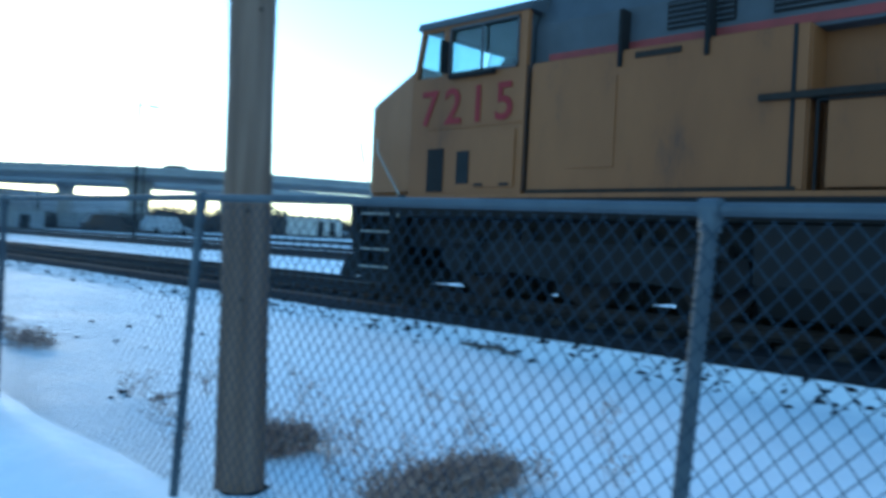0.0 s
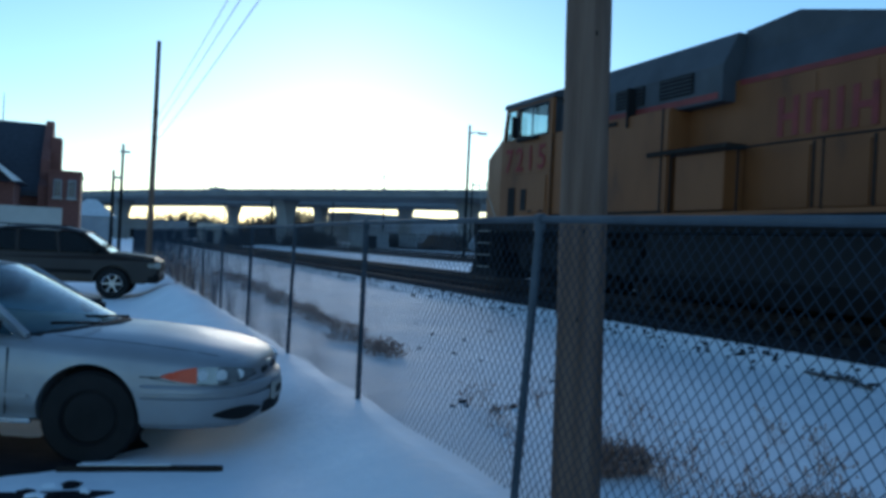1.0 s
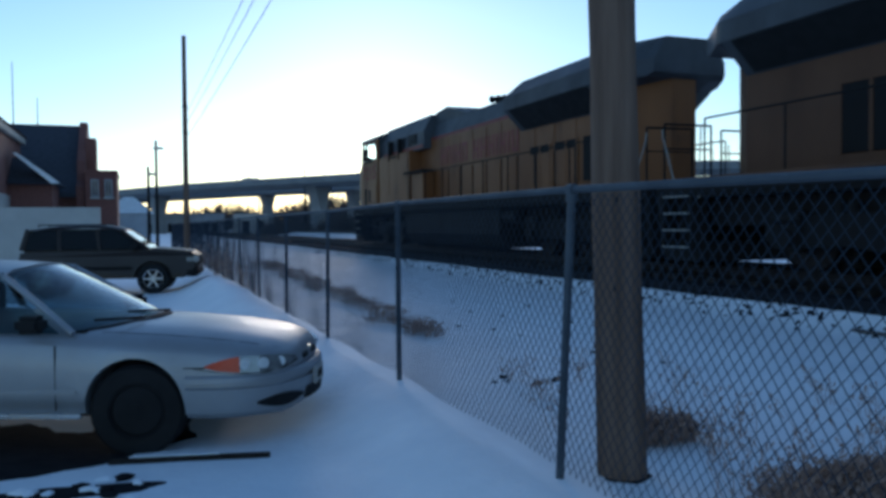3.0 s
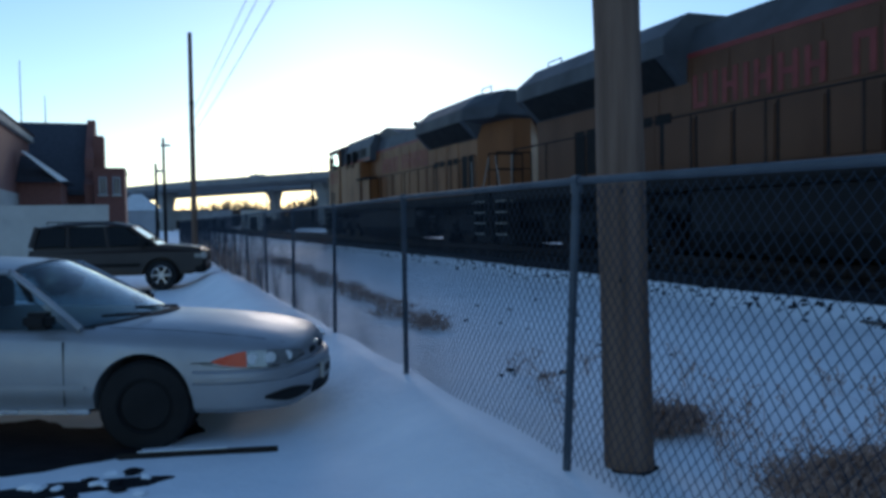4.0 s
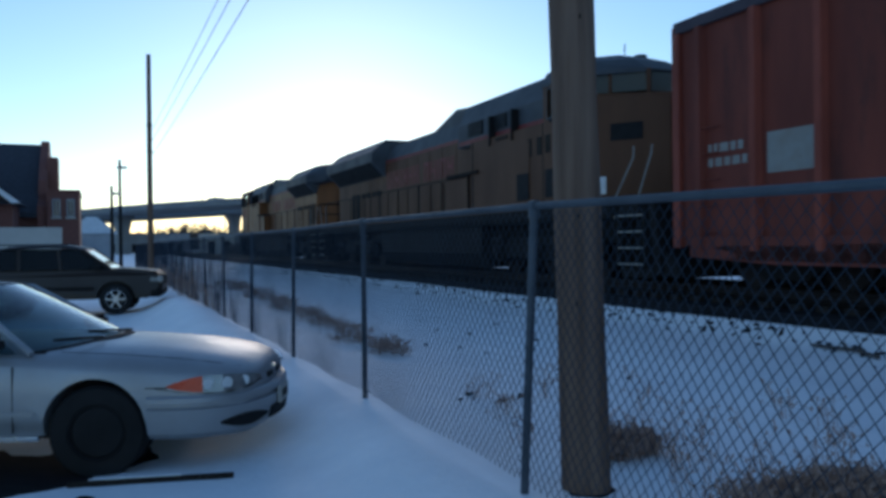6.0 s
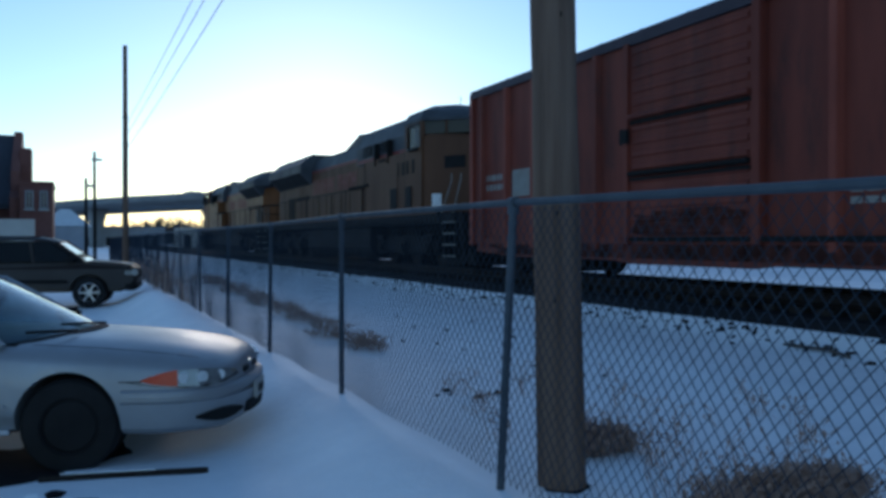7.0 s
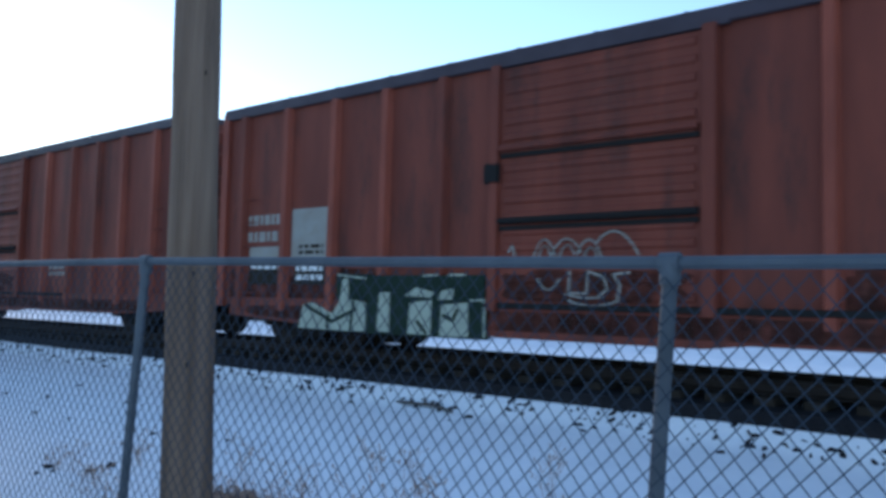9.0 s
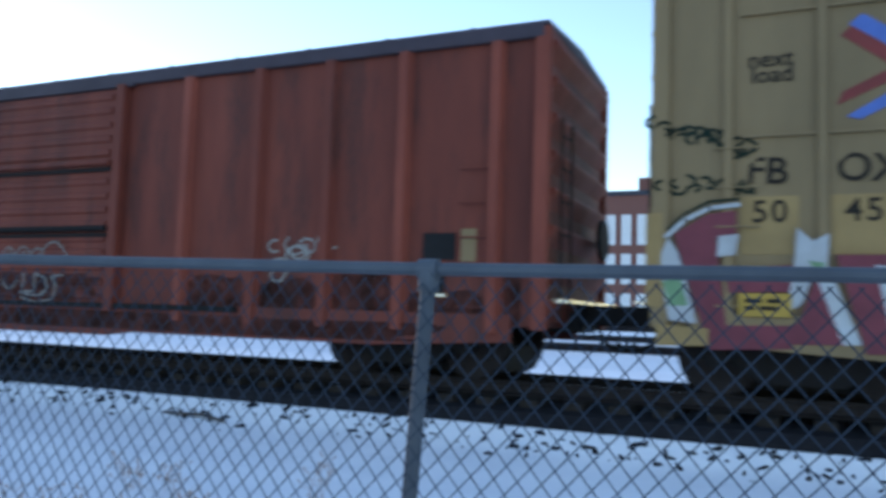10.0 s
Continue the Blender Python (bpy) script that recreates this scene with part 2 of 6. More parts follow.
def ground_z(x, y):
    z = 0.02 + 0.035 * noise.noise(Vector((x * 0.5, y * 0.35, 0))) + 0.012 * noise.noise(Vector((x * 2.1, y * 1.7, 3)))
    z += 0.022 * noise.noise(Vector((x * 1.6, y * 0.22, 7))) * smooth01(2.4, 3.2, x)
    z += 0.16 * math.exp(-((x - 1.55) / 0.45) ** 2) * smooth01(8, 12, y) * (1 - smooth01(24, 30, y))   # ploughed ridge
    z += 0.22 * math.exp(-((x - 1.45) / 0.6) ** 2 - ((y - 18.5) / 2.2) ** 2)
    z -= 0.25 * (1 - smooth01(1.1, 2.05, x)) * (1 - smooth01(27, 34, y))    # the lot lies lower than the fence line
    for k, c in enumerate(TRACKS):
        w = 1.0 - smooth01(1.55, 2.6 if k == 0 else 2.2, abs(x - c))
        z = z * (1 - w) + (0.30 if k == 0 else 0.22) * w
    z -= 0.09 * math.exp(-((x - 0.1) / 1.1) ** 2 - ((y - 6.95) / 0.7) ** 2)    # settled under the parked car
    return z + rise(x)


def build_ground():
    xs = sorted({*np.round(np.concatenate([np.linspace(-6, 30, 145), np.linspace(-60, -7, 12), np.linspace(31, 140, 25), [-2500, -600, -150, 220, 600, 2500]]), 3).tolist()})
    ys = sorted({*np.round(np.concatenate([np.linspace(-8, 40, 140), np.linspace(41, 140, 45), np.linspace(-80, -10, 12), [-2500, -600, 180, 300, 700, 2500]]), 3).tolist()})
    verts = [(x, y, ground_z(x, y)) for y in ys for x in xs]
    k = len(xs)
    faces = [(j * k + i, j * k + i + 1, (j + 1) * k + i + 1, (j + 1) * k + i) for j in range(len(ys) - 1) for i in range(k - 1)]
    me = bpy.data.meshes.new("ground")
    me.from_pydata(verts, [], faces)
    me.materials.append(SNOW)
    me.polygons.foreach_set("use_smooth", [True] * len(faces))
    tagged(new("ground", me), "thin trodden snow over level rail yard ground", "snow", kind="structure")


build_ground()


def build_track(cx, top, near):
    y0, y1 = -70.0, 330.0
    rng = random.Random(int(cx * 10))
    root = thing("railway_track", pose(cx, 0, rise(cx)), "steel rails on dark snow-dusted ties and ballast" if near else "yard track with steel rails half buried in snow", "track", "yard tracks", "structure")
    bm = B()
    edge = 1.75 if near else 1.35
    prism(bm, [(-edge - 0.3, 0.1), (-edge, top - 0.26), (edge, top - 0.26), (edge + 0.45, 0.1)], y0, y1, "y")
    part("ballast", bm, BALLAST if near else SNOW, root, "dark ballast bed dusted with snow" if near else "snow-covered track bed")
    if not near:
        bm = box(B(), -0.85, 0.85, 16.0, y1, top - 0.28, top - 0.24)
        part("tie_strip", bm, BALLAST, root, "dark ties showing through snow")
    for s in (-0.75, 0.75):
        bm = B()
        prism(bm, [(s - 0.07, top - 0.18), (s + 0.07, top - 0.18), (s + 0.07, top - 0.165), (s + 0.012, top - 0.14), (s + 0.012, top - 0.045), (s + 0.036, top - 0.035),
                   (s + 0.036, top), (s - 0.036, top), (s - 0.036, top - 0.035), (s - 0.012, top - 0.045), (s - 0.012, top - 0.14), (s - 0.07, top - 0.165)], y0, y1, "y")
        part("rail", bm, STEEL, root)
    if near:
        me = mesh_of(box(B(), -1.3, 1.3, -0.115, 0.115, -0.1, 0.09, 0.012), "tie", TIE)
        for i in range(110):
            shared("tie", me, pose(rng.uniform(-0.05, 0.05), -6 + i * 0.53, top - 0.262, 0, 0, rng.uniform(-1.2, 1.2)), root)
        # loose stones and snow clods along the foot of the bed
        bm = B()
        for i in range(750):
            y = -4 + 46 * rng.random() ** 1.4
            x = -rng.gauss(2.15, 0.22)
            r = rng.uniform(0.012, 0.045)
            m = Matrix.Translation((x, y, ground_z(cx + x, y) + r * 0.1)) @ Euler((rng.random() * 6, rng.random() * 6, 0)).to_matrix().to_4x4() @ Matrix.Diagonal((r, r * rng.uniform(1, 2.2), r * 0.55, 1))
            bmesh.ops.create_icosphere(bm, subdivisions=1, radius=1.0, matrix=m)
        st = part("loose_stones", bm, BALLAST, root, "loose dark stones on snow")
        st["kind"] = "stuff"


for i, c in enumerate(TRACKS):
    build_track(c, 0.62 if i == 0 else 0.5, i == 0)


# ---------------------------------------------------------------- fence
FX, STEP = 2.16, 2.9
RAIL_TOPS = [(-4.8, 1.505), (-1.9, 1.520), (1.08, 1.540), (3.91, 1.580), (6.84, 1.592), (9.7, 1.578), (60.0, 1.570)]
POSTS = [(-4.8, 0, 0), (-1.9, 0, 0), (1.08, -0.09, 0.0), (3.91, -0.2, -0.04)] + [(6.84 + STEP * i, 0.02 * math.sin(i * 2.1), 0.03 * math.sin(i * 1.3)) for i in range(18)]


def build_fence():
    root = thing("chain_link_fence", pose(0, 0, 0), "weathered galvanised chain-link fence with leaning posts in snow", "fence", kind="structure")
    tops = []
    for y, ly, lx in POSTS:
        z0 = ground_z(FX, y) - 0.3
        top = Vector((FX + lx, y + ly, float(np.interp(y, [a for a, _ in RAIL_TOPS], [b for _, b in RAIL_TOPS])) - 0.035 + (0.008 * math.sin(y) if y > 8 else 0.0)))
        bm = rod(B(), (FX, y - ly * 0.2, z0), top, 0.023, 14)
        post = part("post", bm, GALV, root, smooth=True)
        bm = B()
        rod(bm, top + Vector((0, 0, -0.03)), top + Vector((0, 0, 0.035)), 0.031, 12)
        rod(bm, top + Vector((0, -0.03, 0.035)), top + Vector((0, 0.03, 0.035)), 0.03, 12)
        part("post_cap", bm, GALV, post, smooth=True)
        tops.append(top + Vector((0, 0, 0.035)))
    for a, b in zip(tops, tops[1:]):
        part("top_rail", rod(B(), a, b, 0.019, 10), GALV, root, smooth=True)
    d, slope = 0.068, 1.12
    for (ya, la, _), (yb, lb, _), ta, tb in zip(POSTS, POSTS[1:], tops, tops[1:]):
        verts, faces = [], []
        h = 1.46 / slope
        n = int((yb - ya + h) / d) + 1
        for sgn in (1, -1):
            for i in range(n):
                s = i * d - h if sgn == 1 else i * d
                # one straight wire from the bottom to the top of the bay, clipped to it
                u0, v0, u1, v1 = s, 0.0, s + sgn * h, h
                w = yb - ya
                if sgn == 1:
                    if u0 < 0: v0, u0 = -u0, 0.0
                    if u1 > w: v1, u1 = v1 - (u1 - w), w
                else:
                    if u0 > w: v0, u0 = u0 - w, w
                    if u1 < 0: v1, u1 = v1 + u1, 0.0
                if v1 - v0 < 0.03:
                    continue
                pts = []
                for u, v in ((u0, v0), (u1, v1)):
                    f = u / w
                    top_z = ta.z * (1 - f) + tb.z * f - 0.03
                    zz = top_z - (h - v) * slope
                    sag = 0.02 * math.sin(3.1 * (ya + u)) * (1 - v / h)
                    lean = (la * (1 - f) + lb * f) * (zz / 1.5)
                    pts.append(Vector((FX - 0.036 + sag + 0.002 * sgn, ya + u + lean, zz)))
                r = 0.0023
                k = len(verts)
                for p in pts:
                    for a in (0, 120, 240):
                        verts.append((p.x + r * math.cos(radians(a)), p.y - sgn * r * math.sin(radians(a)) * 0.7, p.z + r * math.sin(radians(a)) * 0.7))
                faces += [(k, k + 1, k + 4, k + 3), (k + 1, k + 2, k + 5, k + 4), (k + 2, k, k + 3, k + 5)]
        me = bpy.data.meshes.new("wire_mesh")
        me.from_pydata(verts, [], faces)
        me.materials.append(WIRE)
        ob = new("wire_mesh", me)
        ob.parent = root
        ob["kind"] = "stuff"
        ob["label"] = "woven diamond wire mesh"


build_fence()


def build_pole():
    root = thing("utility_pole", pose(2.52, 3.86, 0), "thick weathered wooden utility pole standing behind the fence", "pole")
    rings = []
    rng = random.Random(4)
    for i in range(46):
        z = -0.4 + i * 0.2
        r = 0.138 - 0.0045 * z + 0.002 * math.sin(z * 5)
        ring = []
        for a in range(28):
            t = a / 28 * math.tau
            rr = r + 0.0028 * noise.noise(Vector((math.cos(t) * 3, math.sin(t) * 3, z * 0.3))) * 2 + rng.uniform(-0.0012, 0.0012)
            ring.append((rr * math.cos(t) - 0.018 * z, rr * math.sin(t) + 0.010 * z, z))
        rings.append(ring)
    part("shaft", loft(B(), rings), POLEWOOD, root, smooth=True)
    for k in range(4):
        bm = B()
        a, z = rng.uniform(-2.6, -0.9), rng.uniform(0.5, 3.4)
        r = 0.137 - 0.0045 * z
        c = Vector((r * math.cos(a) - 0.018 * z, r * math.sin(a) + 0.010 * z, z))
        bmesh.ops.create_icosphere(bm, subdivisions=1, radius=1, matrix=Matrix.Translation(c) @ Matrix.Diagonal((0.008, 0.008, 0.018, 1)))
        part("knot", bm, TIE, root)
    return root


build_pole()


# ---------------------------------------------------------------- train
def wheelset(parent, y, r):
    bm = B()
    for s in (-0.75, 0.75):
        rod(bm, (s - 0.065, 0, 0), (s + 0.065, 0, 0), r, 28)
        rod(bm, (s - 0.10 * (1 if s > 0 else -1), 0, 0), (s - 0.06 * (1 if s > 0 else -1), 0, 0), r + 0.03, 28)
        for k in range(4):
            a = k * math.pi / 2
            rod(bm, (s + (0.068 if s > 0 else -0.068), 0.55 * r * math.cos(a), 0.55 * r * math.sin(a)), (s + (0.075 if s > 0 else -0.075), 0.55 * r * math.cos(a), 0.55 * r * math.sin(a)), 0.06, 8)
    rod(bm, (-1.1, 0, 0), (1.1, 0, 0), 0.08, 10)
    ob = part("wheelset", bm, STEEL, parent, "steel wheels on an axle")
    ob.matrix_basis = pose(0, y, r)
    WHEELS.append((ob, y, r))
    return ob


WHEELS = []


def three_axle_truck(parent, cy):
    bm = B()
    for s in (-1, 1):
        x = s * 1.12
        prism(bm, [(cy - 2.55, 0.52), (cy - 2.3, 0.35), (cy - 1.0, 0.42), (cy, 0.32), (cy + 1.0, 0.42), (cy + 2.3, 0.35), (cy + 2.55, 0.52), (cy + 2.5, 0.78), (cy + 1.3, 0.9), (cy - 1.3, 0.9), (cy - 2.5, 0.78)], x - 0.07, x + 0.07, "x")
        for k in (-1.95, 0, 1.95):
            box(bm, x - 0.16, x + 0.16, cy + k - 0.2, cy + k + 0.2, 0.32, 0.76, 0.04)
            rod(bm, (x + s * 0.14, cy + k, 0.53), (x + s * 0.24, cy + k, 0.53), 0.13, 12)
        for k in (-1, 1):
            for q in (-0.12, 0.12):
                rod(bm, (x, cy + k + q, 0.75), (x, cy + k + q, 1.08), 0.085, 8)
            rod(bm, (x + s * 0.1, cy + k * 2.3, 0.85), (x + s * 0.1, cy + k * 1.7, 0.85), 0.1, 10)
    box(bm, -0.9, 0.9, cy - 0.5, cy + 0.5, 0.5, 1.05, 0.05)
    for k in (-1.95, 0, 1.95):
        box(bm, -0.62, 0.62, cy + k - 0.75, cy + k + 0.75, 0.07, 0.75, 0.06)
    part("truck", bm, DARK, parent, "black six-wheel truck frame")
    for k in (-1.95, 0, 1.95):
        wheelset(parent, cy + k, 0.53)


def flank(parent, name, y0, y1, z0, z1, x, mat, s, depth=0.02, label=""):
    bm = box(B(), s * x, s * (x + depth), y0, y1, z0, z1, min(0.008, depth / 3))
    return part(name, bm, mat, parent, label)


def wide_cab(root, paint):
    """Full-width sloped nose and cab."""
    W = 1.55
    # nose and cab
    bm = prism(B(), [(0.12, 1.55), (0.12, 3.16), (-1.15, 3.66), (-1.3, 3.66), (-1.3, 1.55)], -W + 0.12, W - 0.12, "x")
    for v in bm.verts:
        v.co.x *= 1 - 0.12 * max(0.0, 1 + v.co.y / 1.3)
    bmesh.ops.bevel(bm, geom=[e for e in bm.edges], offset=0.07, segments=3, affect="EDGES")
    part("nose", bm, paint, root, "dirty yellow sloped nose", smooth=True)
    for s in (-1, 1):   # cab flank with its window openings left free
        x0, x1 = sorted((s * 1.42, s * 1.50))
        wall = part("cab_side", prism(B(), [(-3.55, 1.55), (-1.2, 1.55), (-1.2, 3.42), (-1.36, 4.22), (-3.55, 4.22)], x0, x1, "x"), paint, root, "dirty yellow cab side")
        solid_cut(wall, [part("cutter", box(B(), x0 - 0.1, x1 + 0.1, -3.38, -2.0, 3.42, 4.14), paint, root),
                         part("cutter", prism(B(), [(-1.86, 3.42), (-1.28, 3.42), (-1.42, 4.14), (-1.86, 4.14)], x0 - 0.1, x1 + 0.1, "x"), paint, root)])
        part("window_pane", box(B(), s * 1.45, s * 1.456, -3.38, -2.0, 3.42, 4.14), CABGLASS, wall, "sliding cab window glass")
        part("window_pane", prism(B(), [(-1.86, 3.42), (-1.28, 3.42), (-1.43, 4.14), (-1.86, 4.14)], s * 1.45, s * 1.456, "x"), CABGLASS, wall, "front quarter window")
        bm = B()
        for y0, y1, z0, z1 in ((-3.40, -2.0, 3.40, 3.45), (-3.40, -2.0, 4.11, 4.15), (-3.40, -3.36, 3.4, 4.15), (-2.04, -2.0, 3.4, 4.15), (-2.72, -2.67, 3.4, 4.15)):
            box(bm, s * 1.5, s * 1.52, y0, y1, z0, z1, 0.004)
        part("window_frame", bm, GREY, wall, "grey metal window frame")
        part("arm_rest", box(B(), s * 1.5, s * 1.6, -3.0, -2.05, 3.34, 3.41, 0.02), BLACK, wall)
        part("mirror", box(B(), s * 1.5, s * 1.66, -1.98, -1.93, 3.45, 3.95, 0.01), BLACK, wall)
    bm = box(B(), -1.42, 1.42, -3.5, -3.42, 1.55, 4.2)
    part("cab_rear_wall", bm, GREY, root)
    bm = box(B(), -1.45, -0.12, -1.3, -1.26, 3.62, 4.2)
    for v in bm.verts:
        v.co.y -= 0.15 * (v.co.z - 3.62) / 0.58
    part("windshield", bm, CABGLASS, root)
    bm = box(B(), 0.12, 1.45, -1.3, -1.26, 3.62, 4.2)
    for v in bm.verts:
        v.co.y -= 0.15 * (v.co.z - 3.62) / 0.58
    part("windshield", bm, CABGLASS, root)
    part("cab_floor", box(B(), -1.42, 1.42, -3.42, -1.3, 2.3, 2.36), DARK, root)
    for sx in (-0.9, 0.4):
        part("cab_seat", box(B(), sx, sx + 0.5, -2.9, -2.5, 2.36, 3.75, 0.06), BLACK, root)
    bm = prism(B(), [(-1.53, 4.2), (-1.5, 4.32), (-0.8, 4.58), (0.8, 4.58), (1.5, 4.32), (1.53, 4.2)], -3.6, -1.28, "y")
    part("cab_roof", bm, GREY, root, "grey cab roof")
    for z, x in ((3.05, -0.12), (3.05, 0.12)):
        part("headlight", rod(B(), (x, 0.06, z), (x, 0.14, z), 0.09, 14), LENS, root)


def wedge_cab(root, paint):
    """Nose and cab that narrow forwards in plan."""
    def face(x):
        """The angled nose side, at that distance from the centre line."""
        return -2.1 + (1.43 - x) * 1.458
    bm = prism(B(), [(-1.43, -2.5), (-1.43, -2.1), (-0.36, -0.54), (0.36, -0.54), (1.43, -2.1), (1.43, -2.5)], 1.55, 3.80, "z")
    for v in bm.verts:
        if v.co.y > -1 and v.co.z > 2:
            v.co.z -= 0.16
    bmesh.ops.bevel(bm, geom=[e for e in bm.edges], offset=0.08, segments=3, affect="EDGES")
    nose = part("nose", bm, paint, root, "dirty yellow wedge-shaped nose", smooth=True)
    for s in (-1, 1):   # cab flank with its window opening left free
        x0, x1 = sorted((s * 1.42, s * 1.50))
        wall = part("cab_side", box(B(), x0, x1, -3.55, -2.3, 1.55, 4.22), paint, root, "dirty yellow cab side")
        solid_cut(wall, [part("cutter", box(B(), x0 - 0.1, x1 + 0.1, -3.38, -2.42, 3.46, 4.10), paint, root)])
        part("window_pane", box(B(), s * 1.45, s * 1.456, -3.38, -2.42, 3.46, 4.10), GRIMYGLASS, wall, "dark sliding cab window glass")
        bm = B()
        for y0, y1, z0, z1 in ((-3.40, -2.40, 3.44, 3.48), (-3.40, -2.40, 4.08, 4.12), (-3.40, -3.37, 3.44, 4.12), (-2.43, -2.40, 3.44, 4.12), (-2.92, -2.88, 3.44, 4.12)):
            box(bm, s * 1.5, s * 1.515, y0, y1, z0, z1, 0.004)
        part("window_frame", bm, GREY, wall, "grey metal window frame")
        part("arm_rest", box(B(), s * 1.5, s * 1.6, -3.2, -2.5, 3.36, 3.42, 0.02), BLACK, wall)
        part("mirror", box(B(), s * 1.5, s * 1.66, -2.44, -2.40, 3.45, 3.95, 0.01), PALE, wall, "pale wind deflector mirror")
        # angled windshield with its pillars, two panes a side
        for ua, ub in ((0.02, 0.46), (0.50, 0.98)):
            a, b = Vector((1.42, -2.32)).lerp(Vector((0.38, -1.30)), ua), Vector((1.42, -2.32)).lerp(Vector((0.38, -1.30)), ub)
            part("windshield", prism(B(), [(s * a.x, a.y), (s * b.x, b.y), (s * (b.x - 0.012), b.y - 0.02), (s * (a.x - 0.012), a.y - 0.02)], 3.80, 4.2, "z"), GRIMYGLASS, root, "dark angled windshield pane")
        for u, q in ((0.0, 0.06), (0.48, 0.035), (1.0, 0.05)):
            c = Vector((1.44, -2.32)).lerp(Vector((0.38, -1.30)), u)
            part("windshield_pillar", rod(B(), (s * c.x, c.y, 3.7), (s * c.x, c.y, 4.22), q, 8), paint, root)
        bm = prism(B(), [(s * 1.10, face(1.10) + 0.02), (s * 0.72, face(0.72) + 0.02), (s * 0.68, face(0.72) - 0.02), (s * 1.06, face(1.10) - 0.02)], 2.78, 3.12, "z")
        part("number_board", bm, BLACK, nose, "black number board")
    part("cab_rear_wall", box(B(), -1.42, 1.42, -3.5, -3.42, 1.55, 4.2), GREY, root)
    part("windshield", box(B(), -0.36, 0.36, -1.32, -1.30, 3.78, 4.2), GRIMYGLASS, root)
    part("cab_floor", box(B(), -1.42, 1.42, -3.42, -2.5, 2.3, 2.36), DARK, root)
    for sx in (-0.9, 0.4):
        part("cab_seat", box(B(), sx, sx + 0.5, -3.2, -2.8, 2.36, 3.75, 0.06), BLACK, root)
    eave = [(-1.53, -3.6), (-1.53, -2.26), (-0.44, -1.30), (0.44, -1.30), (1.53, -2.26), (1.53, -3.6)]
    brow = [(-1.36, -3.6), (-1.36, -2.36), (-0.42, -1.72), (0.42, -1.72), (1.36, -2.36), (1.36, -3.6)]
    crown = [(-0.85, -3.6), (-0.85, -2.85), (-0.34, -2.35), (0.34, -2.35), (0.85, -2.85), (0.85, -3.6)]
    bm = loft(B(), [[(x, y, 4.16) for x, y in eave], [(x, y, 4.24) for x, y in eave], [(x, y, 4.50) for x, y in brow], [(x, y, 4.72) for x, y in crown]])
    part("cab_roof", bm, GREY, root, "grey cab roof with chamfered front")
    for z in (3.12, 3.34):
        part("headlight", rod(B(), (0, -0.56, z), (0, -0.48, z), 0.085, 14), WHITE, root)


